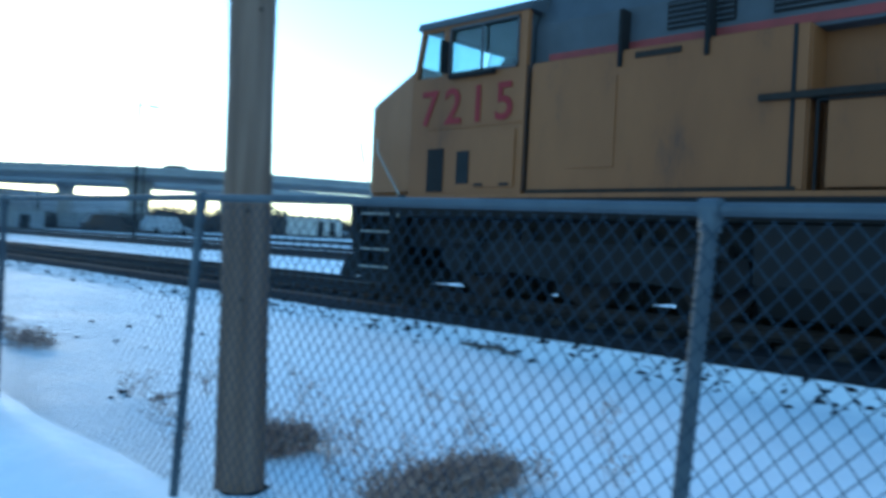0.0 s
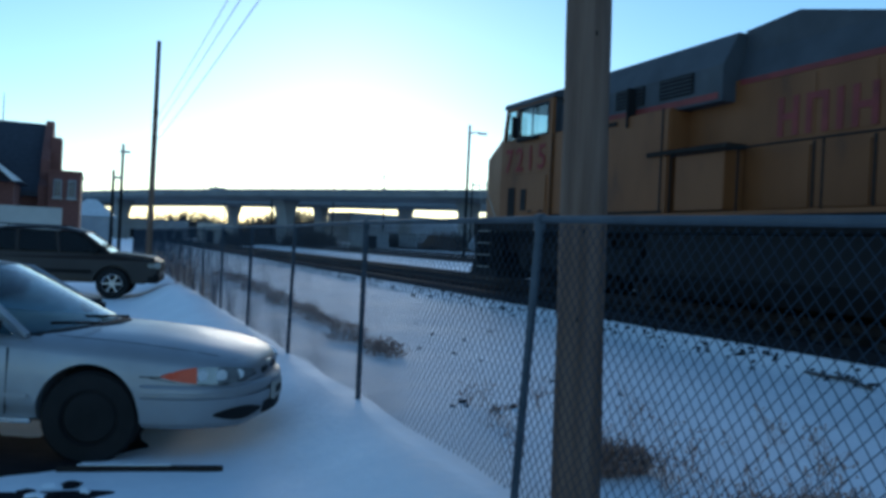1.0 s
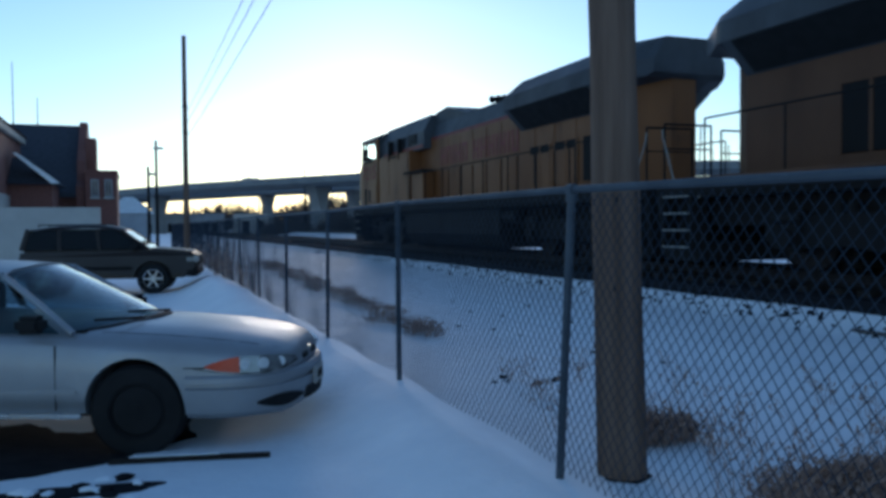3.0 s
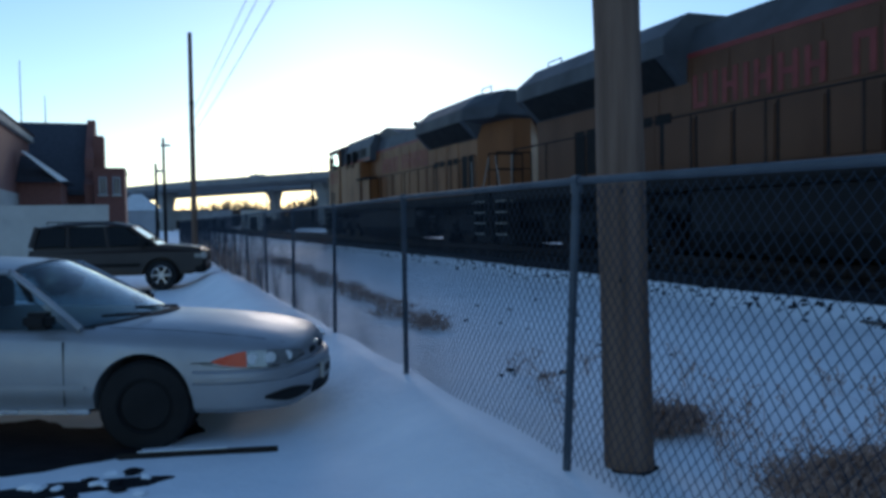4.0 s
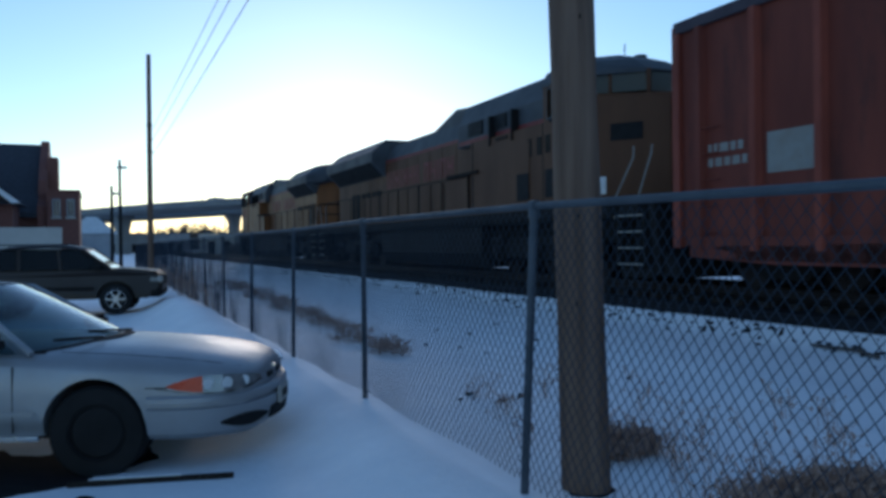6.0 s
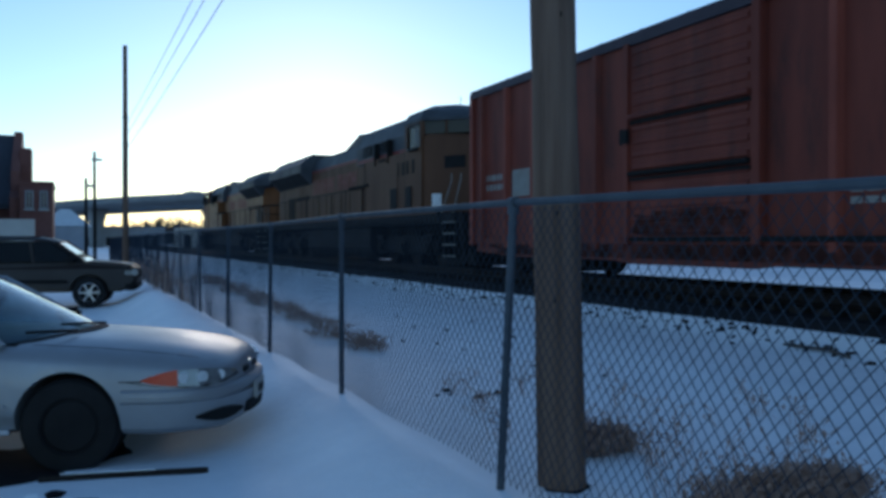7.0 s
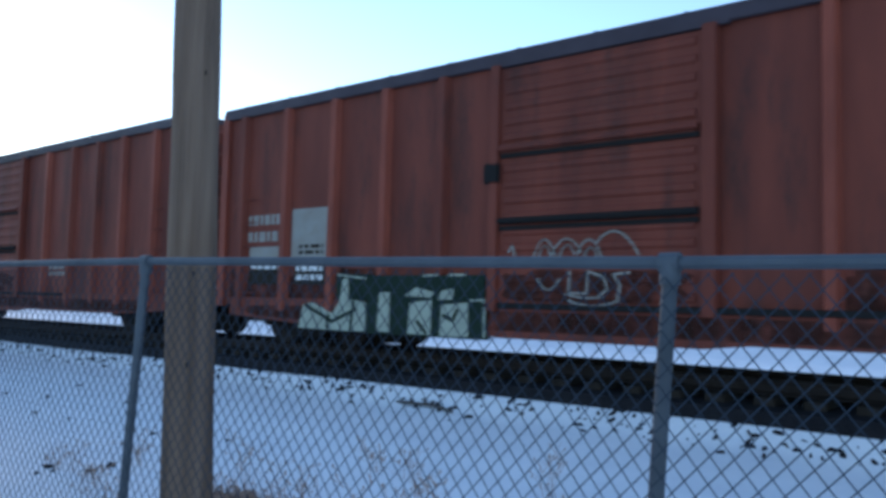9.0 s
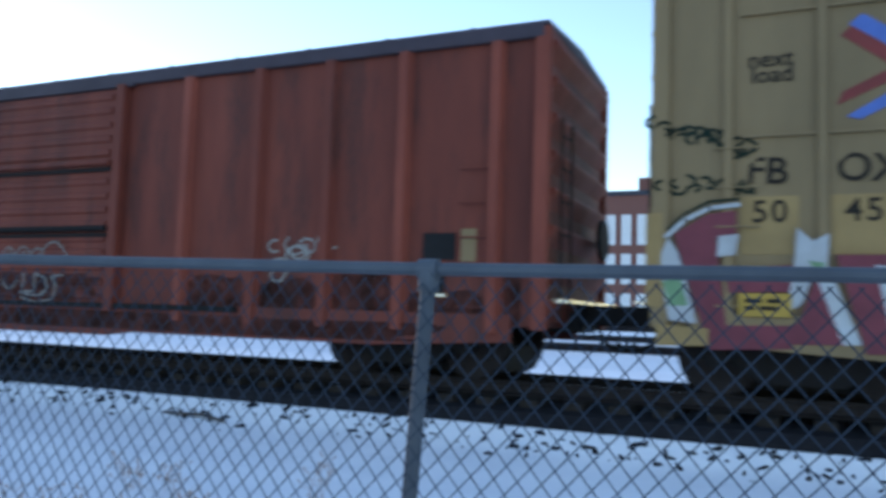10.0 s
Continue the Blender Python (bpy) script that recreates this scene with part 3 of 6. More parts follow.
def build_locomotive(name, label, m, number, nearside, paint, E=-21.75):
    """Nose at y = 0, tail platform ending at y = E, rail top at z = 0."""
    root = thing(name, m, label, "locomotive", "locomotives of the train")
    W = 1.55
    # underframe and walkway
    bm = box(B(), -1.5, 1.5, E, -0.15, 1.22, 1.52, 0.03)
    for s in (-1, 1):
        part("sill_edge", box(B(), s * 1.5, s * 1.54, E + 0.75, -1.0, 1.3, 1.56, 0.01), DARK, root)
    part("centre_sill", box(B(), -1.0, 1.0, E + 0.35, -0.6, 0.72, 1.22, 0.03), DARK, root)
    part("underframe", bm, DARK, root, "grimy black underframe and walkway edge")
    for s in (-1, 1):
        part("sill_stripe", box(B(), s * 1.54, s * 1.546, E + 0.95, -1.2, 1.50, 1.56), paint, root)
    # pilot, plough and couplers
    bm = prism(B(), [(-1.5, 1.5), (-1.35, 0.16), (1.35, 0.16), (1.5, 1.5)], 0.1, 0.28, "y")
    prism(bm, [(0.28, 0.15), (0.75, 0.12), (0.62, 0.4), (0.28, 0.62)], -1.3, 1.3, "x")
    box(bm, -1.36, 1.36, -0.9, 0.1, 0.09, 0.36, 0.02)
    part("pilot", bm, DARK, root, "black pilot with snow plough")
    bm = prism(B(), [(-1.5, 1.5), (-1.35, 0.2), (1.35, 0.2), (1.5, 1.5)], E - 0.1, E + 0.03, "y")
    box(bm, -1.36, 1.36, E, E + 0.95, 0.09, 0.42, 0.02)
    part("rear_pilot", bm, DARK, root)
    for y, d, q in ((0.28, 1, 1.0), (E - 0.1, -1, 0.45)):
        bm = box(B(), -0.13, 0.13, min(y, y + d * q * 0.4), max(y, y + d * q * 0.4), 0.72, 1.0, 0.03)
        box(bm, -0.22, 0.16, min(y + d * q * 0.3, y + d * q * 0.5), max(y + d * q * 0.3, y + d * q * 0.5), 0.66, 1.04, 0.03)
        part("coupler", bm, DARK, root, "steel knuckle coupler")
    # steps with pale edges, at the four corners
    for s in (-1, 1):
        for yc in (-0.42, E + 0.5):
            bm = box(B(), s * 1.2, s * 1.5, yc - 0.42, yc - 0.37, 0.3, 1.5)
            box(bm, s * 1.2, s * 1.5, yc + 0.37, yc + 0.42, 0.3, 1.5)
            box(bm, s * 1.15, s * 1.2, yc - 0.42, yc + 0.42, 0.3, 1.5)
            steps = part("step_well", bm, DARK, root)
            for k in range(4):
                z = 0.33 + 0.3 * k
                part("step", box(B(), s * 1.2, s * 1.5, yc - 0.37, yc + 0.37, z, z + 0.03), DARK, steps)
                part("step_edge", box(B(), s * 1.495, s * 1.515, yc - 0.37, yc + 0.37, z, z + 0.03), PALE, steps, "worn pale step edge")
    three_axle_truck(root, -4.3)
    three_axle_truck(root, -18.6)
    # fuel tank and tanks beside it
    bm = B()
    prism(bm, [(-1.4, 0.5), (-1.15, 0.13), (1.15, 0.13), (1.4, 0.5), (1.4, 1.2), (-1.4, 1.2)], -15.0, -6.95, "y")
    part("fuel_tank", bm, DARK, root, "large grimy black fuel tank")
    for s in (-1, 1):
        part("air_reservoir", rod(B(), (s * 1.25, -15.9, 0.98), (s * 1.25, -15.1, 0.98), 0.16, 14), DARK, root, smooth=True)
    wedge = nearside == 1
    (wedge_cab if wedge else wide_cab)(root, paint)
    top = 4.72 if wedge else 4.57
    part("antenna_dome", rod(B(), (-0.4, -2.6, top - 0.02), (-0.4, -2.6, top + 0.10), 0.14, 12), DARK, root)
    part("whip_antenna", rod(B(), (0.3, -2.2, top - 0.02), (0.3, -2.2, top + 0.2), 0.012, 6), DARK, root)
    part("roof_box", box(B(), -0.5, 0.5, *((-3.5, -3.0) if wedge else (-2.0, -1.7)), top - 0.01, top + 0.07, 0.02), DARK, root)
    # equipment housing behind the cab, wide on its lower part
    bm = box(B(), -1.46, 1.46, -7.5, -3.6, 1.55, 3.42, 0.03)
    part("equipment_housing", bm, paint, root, "dirty rust-streaked yellow equipment housing")
    bm = prism(B(), [(-1.30, 3.4), (-1.30, 4.0), (-1.0, 4.56), (1.0, 4.56), (1.30, 4.0), (1.30, 3.4)], -8.6, -3.55, "y")
    part("blower_roof", bm, GREY, root, "dark grey blower housing roof")
    for s in (-1, 1):
        part("red_stripe", box(B(), s * 1.30, s * 1.312, -8.5, -3.8, 3.44, 3.55), RED, root)
        for k in range(2):
            yy = -5.6 - 1.35 * k
            fr = part("intake_grille", box(B(), s * 1.30, s * 1.33, yy - 0.95, yy - 0.05, 3.62, 3.98, 0.01), DARK, root, "black intake grille")
            for q in range(5):
                part("grille_bar", box(B(), s * 1.33, s * 1.342, yy - 0.93, yy - 0.07, 3.65 + q * 0.07, 3.665 + q * 0.07), GREY, fr)
        for yy in (-5.05, -6.25):
            part("bracket", box(B(), s * 1.30, s * 1.5, yy - 0.06, yy, 3.2, 3.95, 0.01), DARK, root)
        # panels and doors of the cab flank and the housing
        x = 1.50
        flank(root, "flank_panel", -3.5, -2.35 if wedge else -1.55, 2.58, 2.615, x, paint, s, 0.016)
        if wedge:
            flank(root, "vent", -3.46, -3.02, 1.74, 2.36, x, BLACK, s, 0.03, "black louvred vent")
            flank(root, "vent", -4.85, -4.28, 1.74, 2.36, 1.46, BLACK, s, 0.03, "black louvred vent")
        else:
            flank(root, "nose_door", -1.98, -1.62, 1.6, 2.28, x, DARK, s, 0.012, "dark recessed door")
        if not wedge:
            flank(root, "vent", -2.52, -2.26, 1.72, 2.22, x, BLACK, s, 0.012, "black louvred vent")
        if not wedge:
            flank(root, "battery_door", -3.42, -2.6, 1.66, 2.5, x, paint, s, 0.025)
        for yy in () if wedge else (-2.75, -3.25):
            flank(root, "latch", yy - 0.09, yy + 0.09, 1.68, 1.72, x + 0.02, BLACK, s, 0.02)
        flank(root, "access_panel", -5.05, -4.25, 1.9, 3.1, 1.46, paint, s, 0.014)
        flank(root, "seam", -3.60, -3.57, 1.6, 3.4, 1.50, BLACK, s, 0.004)
        flank(root, "seam", -7.35, -7.30, 1.6, 3.42, 1.46, BLACK, s, 0.012)
        flank(root, "rust_strip", -7.4, -3.6, 1.56, 1.62, 1.46, TIE, s, 0.008)
        flank(root, "lift_bracket", -5.95, -5.3, 3.28, 3.36, 1.46, TIE, s, 0.02)
        flank(root, "locker", -8.9, -7.7, 1.6, 2.6, 1.05, paint, s, 0.40, "yellow side locker")
        flank(root, "locker_rail", -9.0, -6.95, 2.58, 2.66, 1.10, TIE, s, 0.42)
    # engine hood
    bm = prism(B(), [(-1.02, -7.4), (-1.02, E + 1.75), (-0.3, E + 0.75), (0.3, E + 0.75), (1.02, E + 1.75), (1.02, -7.4)], 1.55, 3.75, "z")
    part("hood", bm, paint, root, "long dirty yellow engine hood")
    bm = prism(B(), [(-8.6, 3.75), (-8.6, 4.60), (-9.7, 4.69), (-11.4, 4.26), (-15.6, 4.26), (-15.6, 3.75)], -0.85, 0.85, "x")
    part("hood_roof", bm, GREY, root, "grey stepped hood roof")
    bm = prism(B(), [(-1.02, 3.75), (-0.85, 4.22), (0.85, 4.22), (1.02, 3.75)], -15.6, -8.6, "y")
    part("hood_shoulder", bm, GREY, root)
    for s in (-1, 1):
        part("hood_stripe", box(B(), s * 1.02, s * 1.028, -15.6, -8.7, 3.66, 3.75), RED, root)
        for k in range(9):
            yy = -9.3 - 1.02 * k
            d = part("hood_door", box(B(), s * 1.02, s * 1.045, yy - 0.9, yy, 1.62, 2.55, 0.008), paint, root)
            part("door_gap", box(B(), s * 1.02, s * 1.032, yy - 0.98, yy - 0.935, 1.62, 2.6), BLACK, d)
            flank(root, "upper_panel", yy - 0.95, yy - 0.05, 2.7, 3.6, 1.02, paint, s, 0.012)
        # the painted railway name, as plain blocks of its size
        if s == nearside:
            rng = random.Random(5)
            widths = [0.40, 0.40, 0.12, 0.42, 0.40, None, 0.40, 0.42, 0.40, 0.12, 0.38, 0.12, 0.40]
            yy = -9.55
            for w in widths:
                if w is None:
                    yy -= 0.35
                    continue
                a, b = (yy, yy - w)
                bm = B()
                t = 0.11
                X0, X1 = s * 1.032, s * 1.042
                box(bm, X0, X1, a - t, a, 2.72, 3.32)
                if w > 0.2:
                    box(bm, X0, X1, b, b + t, 2.72, 3.32)
                    zz = rng.choice((2.72, 3.22, 2.97))
                    box(bm, X0, X1, b + t, a - t, zz, zz + 0.10)
                part("letter_block", bm, RED, root, "red painted lettering block")
                yy -= w + 0.14
        for k in range(3):
            yy = -16.1 - 1.32 * k
            g = part("radiator_intake", box(B(), s * 1.02, s * 1.04, yy - 1.1, yy, 1.75, 2.75, 0.01), DARK, root, "black hinged intake doors")
            for q in range(2):
                part("intake_frame", box(B(), s * 1.04, s * 1.052, yy - 1.1 + q * 0.53, yy - 1.04 + q * 0.53, 1.75, 2.75), paint, g)
    # exhaust, horns, radiator wings
    bm = box(B(), -0.35, 0.35, -14.6, -13.7, 4.2, 4.45, 0.03)
    part("exhaust_stack", bm, DARK, root)
    bm = B()
    for k in range(3):
        rod(bm, (-0.5 + 0.25 * k, -12.95, 4.47), (-0.5 + 0.25 * k, -12.55 + 0.1 * k, 4.52 + 0.05 * k), 0.05, 10, 0.11)
        rod(bm, (-0.5 + 0.25 * k, -12.9, 4.2), (-0.5 + 0.25 * k, -12.9, 4.47), 0.04, 6)
    part("horn", bm, DARK, root, "triple air horn")
    cross = [(-1.02, 3.2), (-1.55, 3.72), (-1.55, 4.06), (-1.0, 4.52), (1.0, 4.52), (1.55, 4.06), (1.55, 3.72), (1.02, 3.2)]
    rings = [[(x * q, y, max(z, lo)) for x, z in cross] for y, q, lo in ((-15.6, 1.0, 3.2), (E + 1.75, 1.0, 3.2), (E + 1.6, 0.98, 3.6), (E + 0.72, 0.62, 3.72), (E + 0.55, 0.56, 3.8))]
    part("radiator_housing", loft(B(), rings), GREY, root, "dark grey flared radiator housing with overhang")
    for s in (-1, 1):
        # Black sheet along the sloping underside of each radiator wing.
        rg = part("radiator_soffit", prism(B(), [(s * 1.06, 3.23), (s * 1.54, 3.70), (s * 1.56, 3.69), (s * 1.08, 3.22)], E + 2.0, -15.9, "y"), BLACK, root)
        bm = B()
        pipe(bm, [(s * 0.6, E + 1.6, 4.5), (s * 0.6, E + 1.6, 4.78), (s * 0.6, E + 2.3, 4.78), (s * 0.6, E + 2.3, 4.5)], 0.018)
        part("grab_rail", bm, DARK, root)
    # handrails on stanchions
    for s in (-1, 1):
        x = s * 1.47
        for y0, y1 in ((E + 1.25, -7.6),):
            n = 9
            part("handrail", rod(B(), (x, y0, 2.55), (x, y1, 2.55), 0.018, 8), DARK, root)
            for k in range(n):
                yy = y0 + (y1 - y0) * k / (n - 1)
                part("stanchion", rod(B(), (x, yy, 1.5), (x, yy, 2.55), 0.018, 6), DARK, root)
        for ye, d in ((E + 1.1, -1), (-0.95, 1)):
            bm = pipe(B(), [(x, ye, 1.2), (x, ye, 1.56), (x, ye + 0.6, 2.3), (x, ye + 0.62, 2.52)] if d == 1 else [(x, ye, 1.2), (x, ye - d * 0.02, 1.8), (x, ye - d * 0.05, 2.45)], 0.015, 8)
            part("grab_iron", bm, PALE, root, "pale step handrail")
            bm = pipe(B(), [(x, ye + d * 0.6, 1.3), (x * 0.97, ye + d * 1.08, 2.35), (x * 0.97, ye + d * 1.1, 2.5)], 0.015, 8)
            part("grab_iron", bm, PALE, root, "pale step handrail")
    # rear railing across the walkway
    bm = pipe(B(), [(-1.4, E + 0.03, 1.5), (-1.4, E + 0.03, 2.6), (-0.35, E + 0.03, 2.6), (-0.35, E + 0.03, 1.5)], 0.022, 8)
    rod(bm, (-0.35, E + 0.03, 2.15), (-1.4, E + 0.03, 2.15), 0.015)
    part("end_railing", bm, DARK, root)
    bm = B()
    pipe(bm, [(1.4, E + 0.03, 1.5), (1.4, E + 0.03, 2.6), (0.35, E + 0.03, 2.6), (0.35, E + 0.03, 1.5)], 0.022, 8)
    rod(bm, (0.35, E + 0.03, 2.15), (1.4, E + 0.03, 2.15), 0.015)
    part("end_railing", bm, DARK, root)
    if number:
        for k, ch in enumerate(number):
            lettering(ch, 0.78, 0.004, NUMRED, "road_number", root, side(-1.42 - 0.52 * k, 2.66, -1.512), "red painted number")
    else:
        for s in (1,):
            for k in range(4):
                part("number_bar", box(B(), s * (1.50 if k < 2 else 1.46), s * (1.508 if k < 2 else 1.468), -3.02 - 0.45 * k, -2.80 - 0.45 * k, 2.72, 3.12), BOXLETTER, root)
            part("white_placard", prism(B(), [(s * 1.33, -1.930), (s * 1.16, -1.682), (s * 1.12, -1.71), (s * 1.29, -1.96)], 1.72, 2.07, "z"), WHITE, root, "white square placard")
    return root


def two_axle_truck(parent, cy):
    bm = B()
    for s in (-1, 1):
        x = s * 1.0
        prism(bm, [(cy - 1.2, 0.42), (cy - 1.15, 0.62), (cy - 0.5, 0.76), (cy + 0.5, 0.76), (cy + 1.15, 0.62), (cy + 1.2, 0.42), (cy + 0.7, 0.36), (cy + 0.4, 0.16), (cy - 0.4, 0.16), (cy - 0.7, 0.36)], x - 0.08, x + 0.08, "x")
        for k in (-0.87, 0.87):
            rod(bm, (x + s * 0.05, cy + k, 0.45), (x + s * 0.2, cy + k, 0.45), 0.13, 12)
        for q in (-0.2, 0, 0.2):
            rod(bm, (x, cy + q, 0.22), (x, cy + q, 0.6), 0.07, 8)
    box(bm, -0.95, 0.95, cy - 0.2, cy + 0.2, 0.35, 0.62, 0.03)
    box(bm, -0.66, 0.66, cy - 1.25, cy + 1.25, 0.08, 0.42, 0.03)      # brake beams and rigging
    part("truck", bm, DARK, parent, "black four-wheel freight truck")
    for k in (-0.87, 0.87):
        wheelset(parent, cy + k, 0.44)


def squiggle(parent, pts, width, x, mat, name="spray_stroke"):
    """A painted stroke on the flank facing -x through (y, z) points."""
    bm = B()
    for (y0, z0), (y1, z1) in zip(pts, pts[1:]):
        d = Vector((y1 - y0, z1 - z0))
        if d.length < 1e-6:
            continue
        n = Vector((-d.y, d.x)).normalized() * width / 2
        e = d.normalized() * width * 0.3
        q = [(y0 - e.x + n.x, z0 - e.y + n.y), (y0 - e.x - n.x, z0 - e.y - n.y), (y1 + e.x - n.x, z1 + e.y - n.y), (y1 + e.x + n.x, z1 + e.y + n.y)]
        prism(bm, q, x - 0.003, x, "x")
    return part(name, bm, mat, parent)


def build_boxcar(name, label, m, length, paint, roofmat, top=4.28, sill=0.40, ribs=(), door=(6.35, 9.25), split=False, post=None, trucks=(1.95, 1.95)):
    """Front end at y = 0, tail towards -y, rail top at z = 0; the flank is at x = 1.49 with posts to 1.55."""
    root = thing(name, m, label, "boxcar", "boxcars of the train")
    L = length
    post = post or paint
    bm = box(B(), -1.46, 1.46, -L, 0, sill + 0.28, top, 0.015)
    part("body", bm, paint, root)
    part("floor_frame", box(B(), -0.4, 0.4, -L - 0.2, 0.2, 0.62, 0.98, 0.02), DARK, root)
    for s in (-1, 1):
        bm = prism(B(), [(-0.9, sill + 0.34), (-0.35, sill + 0.1), (-2.2, sill), (-door[0] + 0.5, sill), (-door[0], sill - 0.06), (-door[1], sill - 0.06), (-door[1] - 0.5, sill), (-L + 2.2, sill), (-L + 0.35, sill + 0.1), (-L + 0.9, sill + 0.34)][1:-1] + [(-L + 0.35, sill + 0.42), (-0.35, sill + 0.42)], s * 1.47, s * 1.52, "x")
        part("side_sill", bm, paint, root, "rusty bent side sill")
        for y in ribs:
            if split:
                bm = box(B(), s * 1.46, s * 1.53, -y - 0.05, -y + 0.05, sill + 0.3, top - 0.05, 0.012)
            else:
                bm = prism(B(), [(s * 1.46, -y - 0.10), (s * 1.57, -y - 0.06), (s * 1.57, -y + 0.06), (s * 1.46, -y + 0.10)], sill + 0.2, top - 0.16, "z")
            part("side_post", bm, paint if int(y * 7) % 3 == 1 else post, root)
        part("top_chord", box(B(), s * 1.48, s * 1.535, -L, 0, top - 0.16, top + 0.02, 0.012), roofmat, root, "dark top chord")
        for y in (0.06, L - 0.06):
            part("corner_post", box(B(), s * 1.42, s * 1.53, -y - (0.06 if y < 1 else 0.13), -y + (0.13 if y < 1 else 0.06), sill + 0.25, top - 0.02, 0.012), post, root)
        # ladder at the corner
        for y in (0.6, L - 0.6):
            for k in range(5):
                part("grab_iron", rod(B(), (s * 1.53, -y - 0.45 * (1 if y < 2 else -1), sill + 0.5 + 0.42 * k), (s * 1.53, -y, sill + 0.5 + 0.42 * k), 0.012, 6), paint, root)
        if door:
            d0, d1 = door
            dr = part("door", box(B(), s * 1.50, s * 1.545, -d1, -d0, sill + 0.42, top - 0.22, 0.01), paint, root, "sliding door with horizontal corrugations")
            n = 15
            for k in range(n):
                z = sill + 0.52 + (top - sill - 0.85) * k / (n - 1)
                bm = prism(B(), [(s * 1.545, z - 0.065), (s * 1.572, z - 0.03), (s * 1.572, z + 0.03), (s * 1.545, z + 0.065)], -d1 + 0.10, -d0 - 0.10, "y")
                part("corrugation", bm, paint, dr)
            for z in (1.93, 2.93):
                part("lock_bar", rod(B(), (s * 1.60, -d1 + 0.05, z), (s * 1.60, -d0 - 0.05, z), 0.045, 10), DARK if z < 2 else paint, dr)
                part("door_rail", box(B(), s * 1.55, s * 1.585, -d1 + 0.05, -d0 - 0.05, z - 0.13, z - 0.07), DARK, dr)
            part("door_post", box(B(), s * 1.46, s * 1.60, -d0 - 0.02, -d0 + 0.14, sill + 0.3, top - 0.16, 0.015), paint, root)
            part("door_post", box(B(), s * 1.46, s * 1.60, -d1 - 0.16, -d1 + 0.02, sill + 0.3, top - 0.16, 0.015), paint, root)
            part("door_track", box(B(), s * 1.50, s * 1.58, -d1 - 2.4, -d0 + 0.2, sill + 0.34, sill + 0.42, 0.01), DARK, root)
            part("door_track", box(B(), s * 1.50, s * 1.57, -d1 - 0.3, -d0 + 0.2, top - 0.2, top - 0.14, 0.01), roofmat, root)
            part("door_latch", box(B(), s * 1.56, s * 1.63, -d0 - 0.05, -d0 + 0.22, 2.45, 2.75, 0.03), DARK, dr)
    # corrugated ends
    for y, d in ((0, 1), (-L, -1)):
        for k in range(8):
            z = sill + 0.55 + k * (top - sill - 0.75) / 7
            bm = prism(B(), [(y, z - 0.20), (y + d * 0.10, z - 0.03), (y + d * 0.115, z + 0.01), (y + d * 0.10, z + 0.045), (y, z + 0.07)], -1.36, 1.36, "x")
            # Red cars: ridges in the lighter post paint, for the sky light they catch.
            part("end_corrugation", bm, post, root)
        bm = box(B(), -1.45, 1.45, min(y, y + d * 0.03), max(y, y + d * 0.03), top - 0.3, top + 0.02, 0.008)
        part("end_cap", bm, paint, root)
        rung = B()
        for k in range(6):
            rod(rung, (-1.2, y + d * 0.14, sill + 0.6 + 0.4 * k), (-0.75, y + d * 0.14, sill + 0.6 + 0.4 * k), 0.012)
        rod(rung, (-1.2, y + d * 0.14, sill + 0.4), (-1.2, y + d * 0.14, sill + 2.8), 0.014)
        rod(rung, (-0.75, y + d * 0.14, sill + 0.4), (-0.75, y + d * 0.14, sill + 2.8), 0.014)
        part("end_ladder", rung, DARK, root)
        part("end_platform", box(B(), -1.3, 1.3, min(y, y + d * 0.28), max(y, y + d * 0.28), 0.98, 1.02), CHROME, root, "galvanised cross-over platform")
        bm = rod(B(), (0.6, y + d * 0.2, 1.9), (0.6, y + d * 0.26, 1.9), 0.28, 20)
        part("brake_wheel", bm, DARK, root)
        bm = box(B(), -0.13, 0.13, min(y, y + d * 0.75), max(y, y + d * 0.75), 0.72, 0.98, 0.03)
        part("coupler", bm, DARK, root, "steel knuckle coupler")
        bm = pipe(B(), [(0.3, y + d * 0.2, 0.8), (0.3, y + d * 0.35, 0.5), (0.25, y + d * 0.6, 0.38), (0.15, y + d * 0.78, 0.5)], 0.025)
        part("brake_hose", bm, BLACK, root)
    bm = prism(B(), [(-1.53, top), (-1.5, top + 0.05), (0, top + 0.16), (1.5, top + 0.05), (1.53, top)], -L - 0.04, 0.04, "y")
    part("roof", bm, roofmat, root, "shallow pitched dark roof")
    for k in range(int(L / 1.2)):
        yy = -0.6 - 1.2 * k
        bm = prism(B(), [(-1.5, top + 0.05), (-1.5, top + 0.062), (0, top + 0.172), (1.5, top + 0.062), (1.5, top + 0.05), (0, top + 0.16)], yy - 0.03, yy + 0.03, "y")
        part("roof_rib", bm, roofmat, root)
    two_axle_truck(root, -trucks[0])
    two_axle_truck(root, -L + trucks[1])
    part("brake_gear", box(B(), -0.8, 0.3, -L * 0.62, -L * 0.45, 0.5, 0.85, 0.05), DARK, root)
    return root


def stain(parent, y0, y1, z0, z1, x, seed, mat, name="soot_stain"):
    """A ragged-edged stain on the flank that faces -x."""
    n = 28
    out = []
    for k in range(n):
        a = k / n * math.tau
        c, q = math.cos(a), math.sin(a)
        r = 1 + 0.35 * noise.noise(Vector((c * 2.2, q * 2.2, seed * 1.7)))
        u = math.copysign(abs(c) ** 0.35, c) * min(1.0, r)
        v = math.copysign(abs(q) ** 0.35, q) * (r if q > 0 else 1.0)
        out.append(((y0 + y1) / 2 + u * (y1 - y0) / 2, (z0 + z1) / 2 + v * (z1 - z0) / 2))
    return part(name, prism(B(), out, x - 0.002, x, "x"), mat, parent)


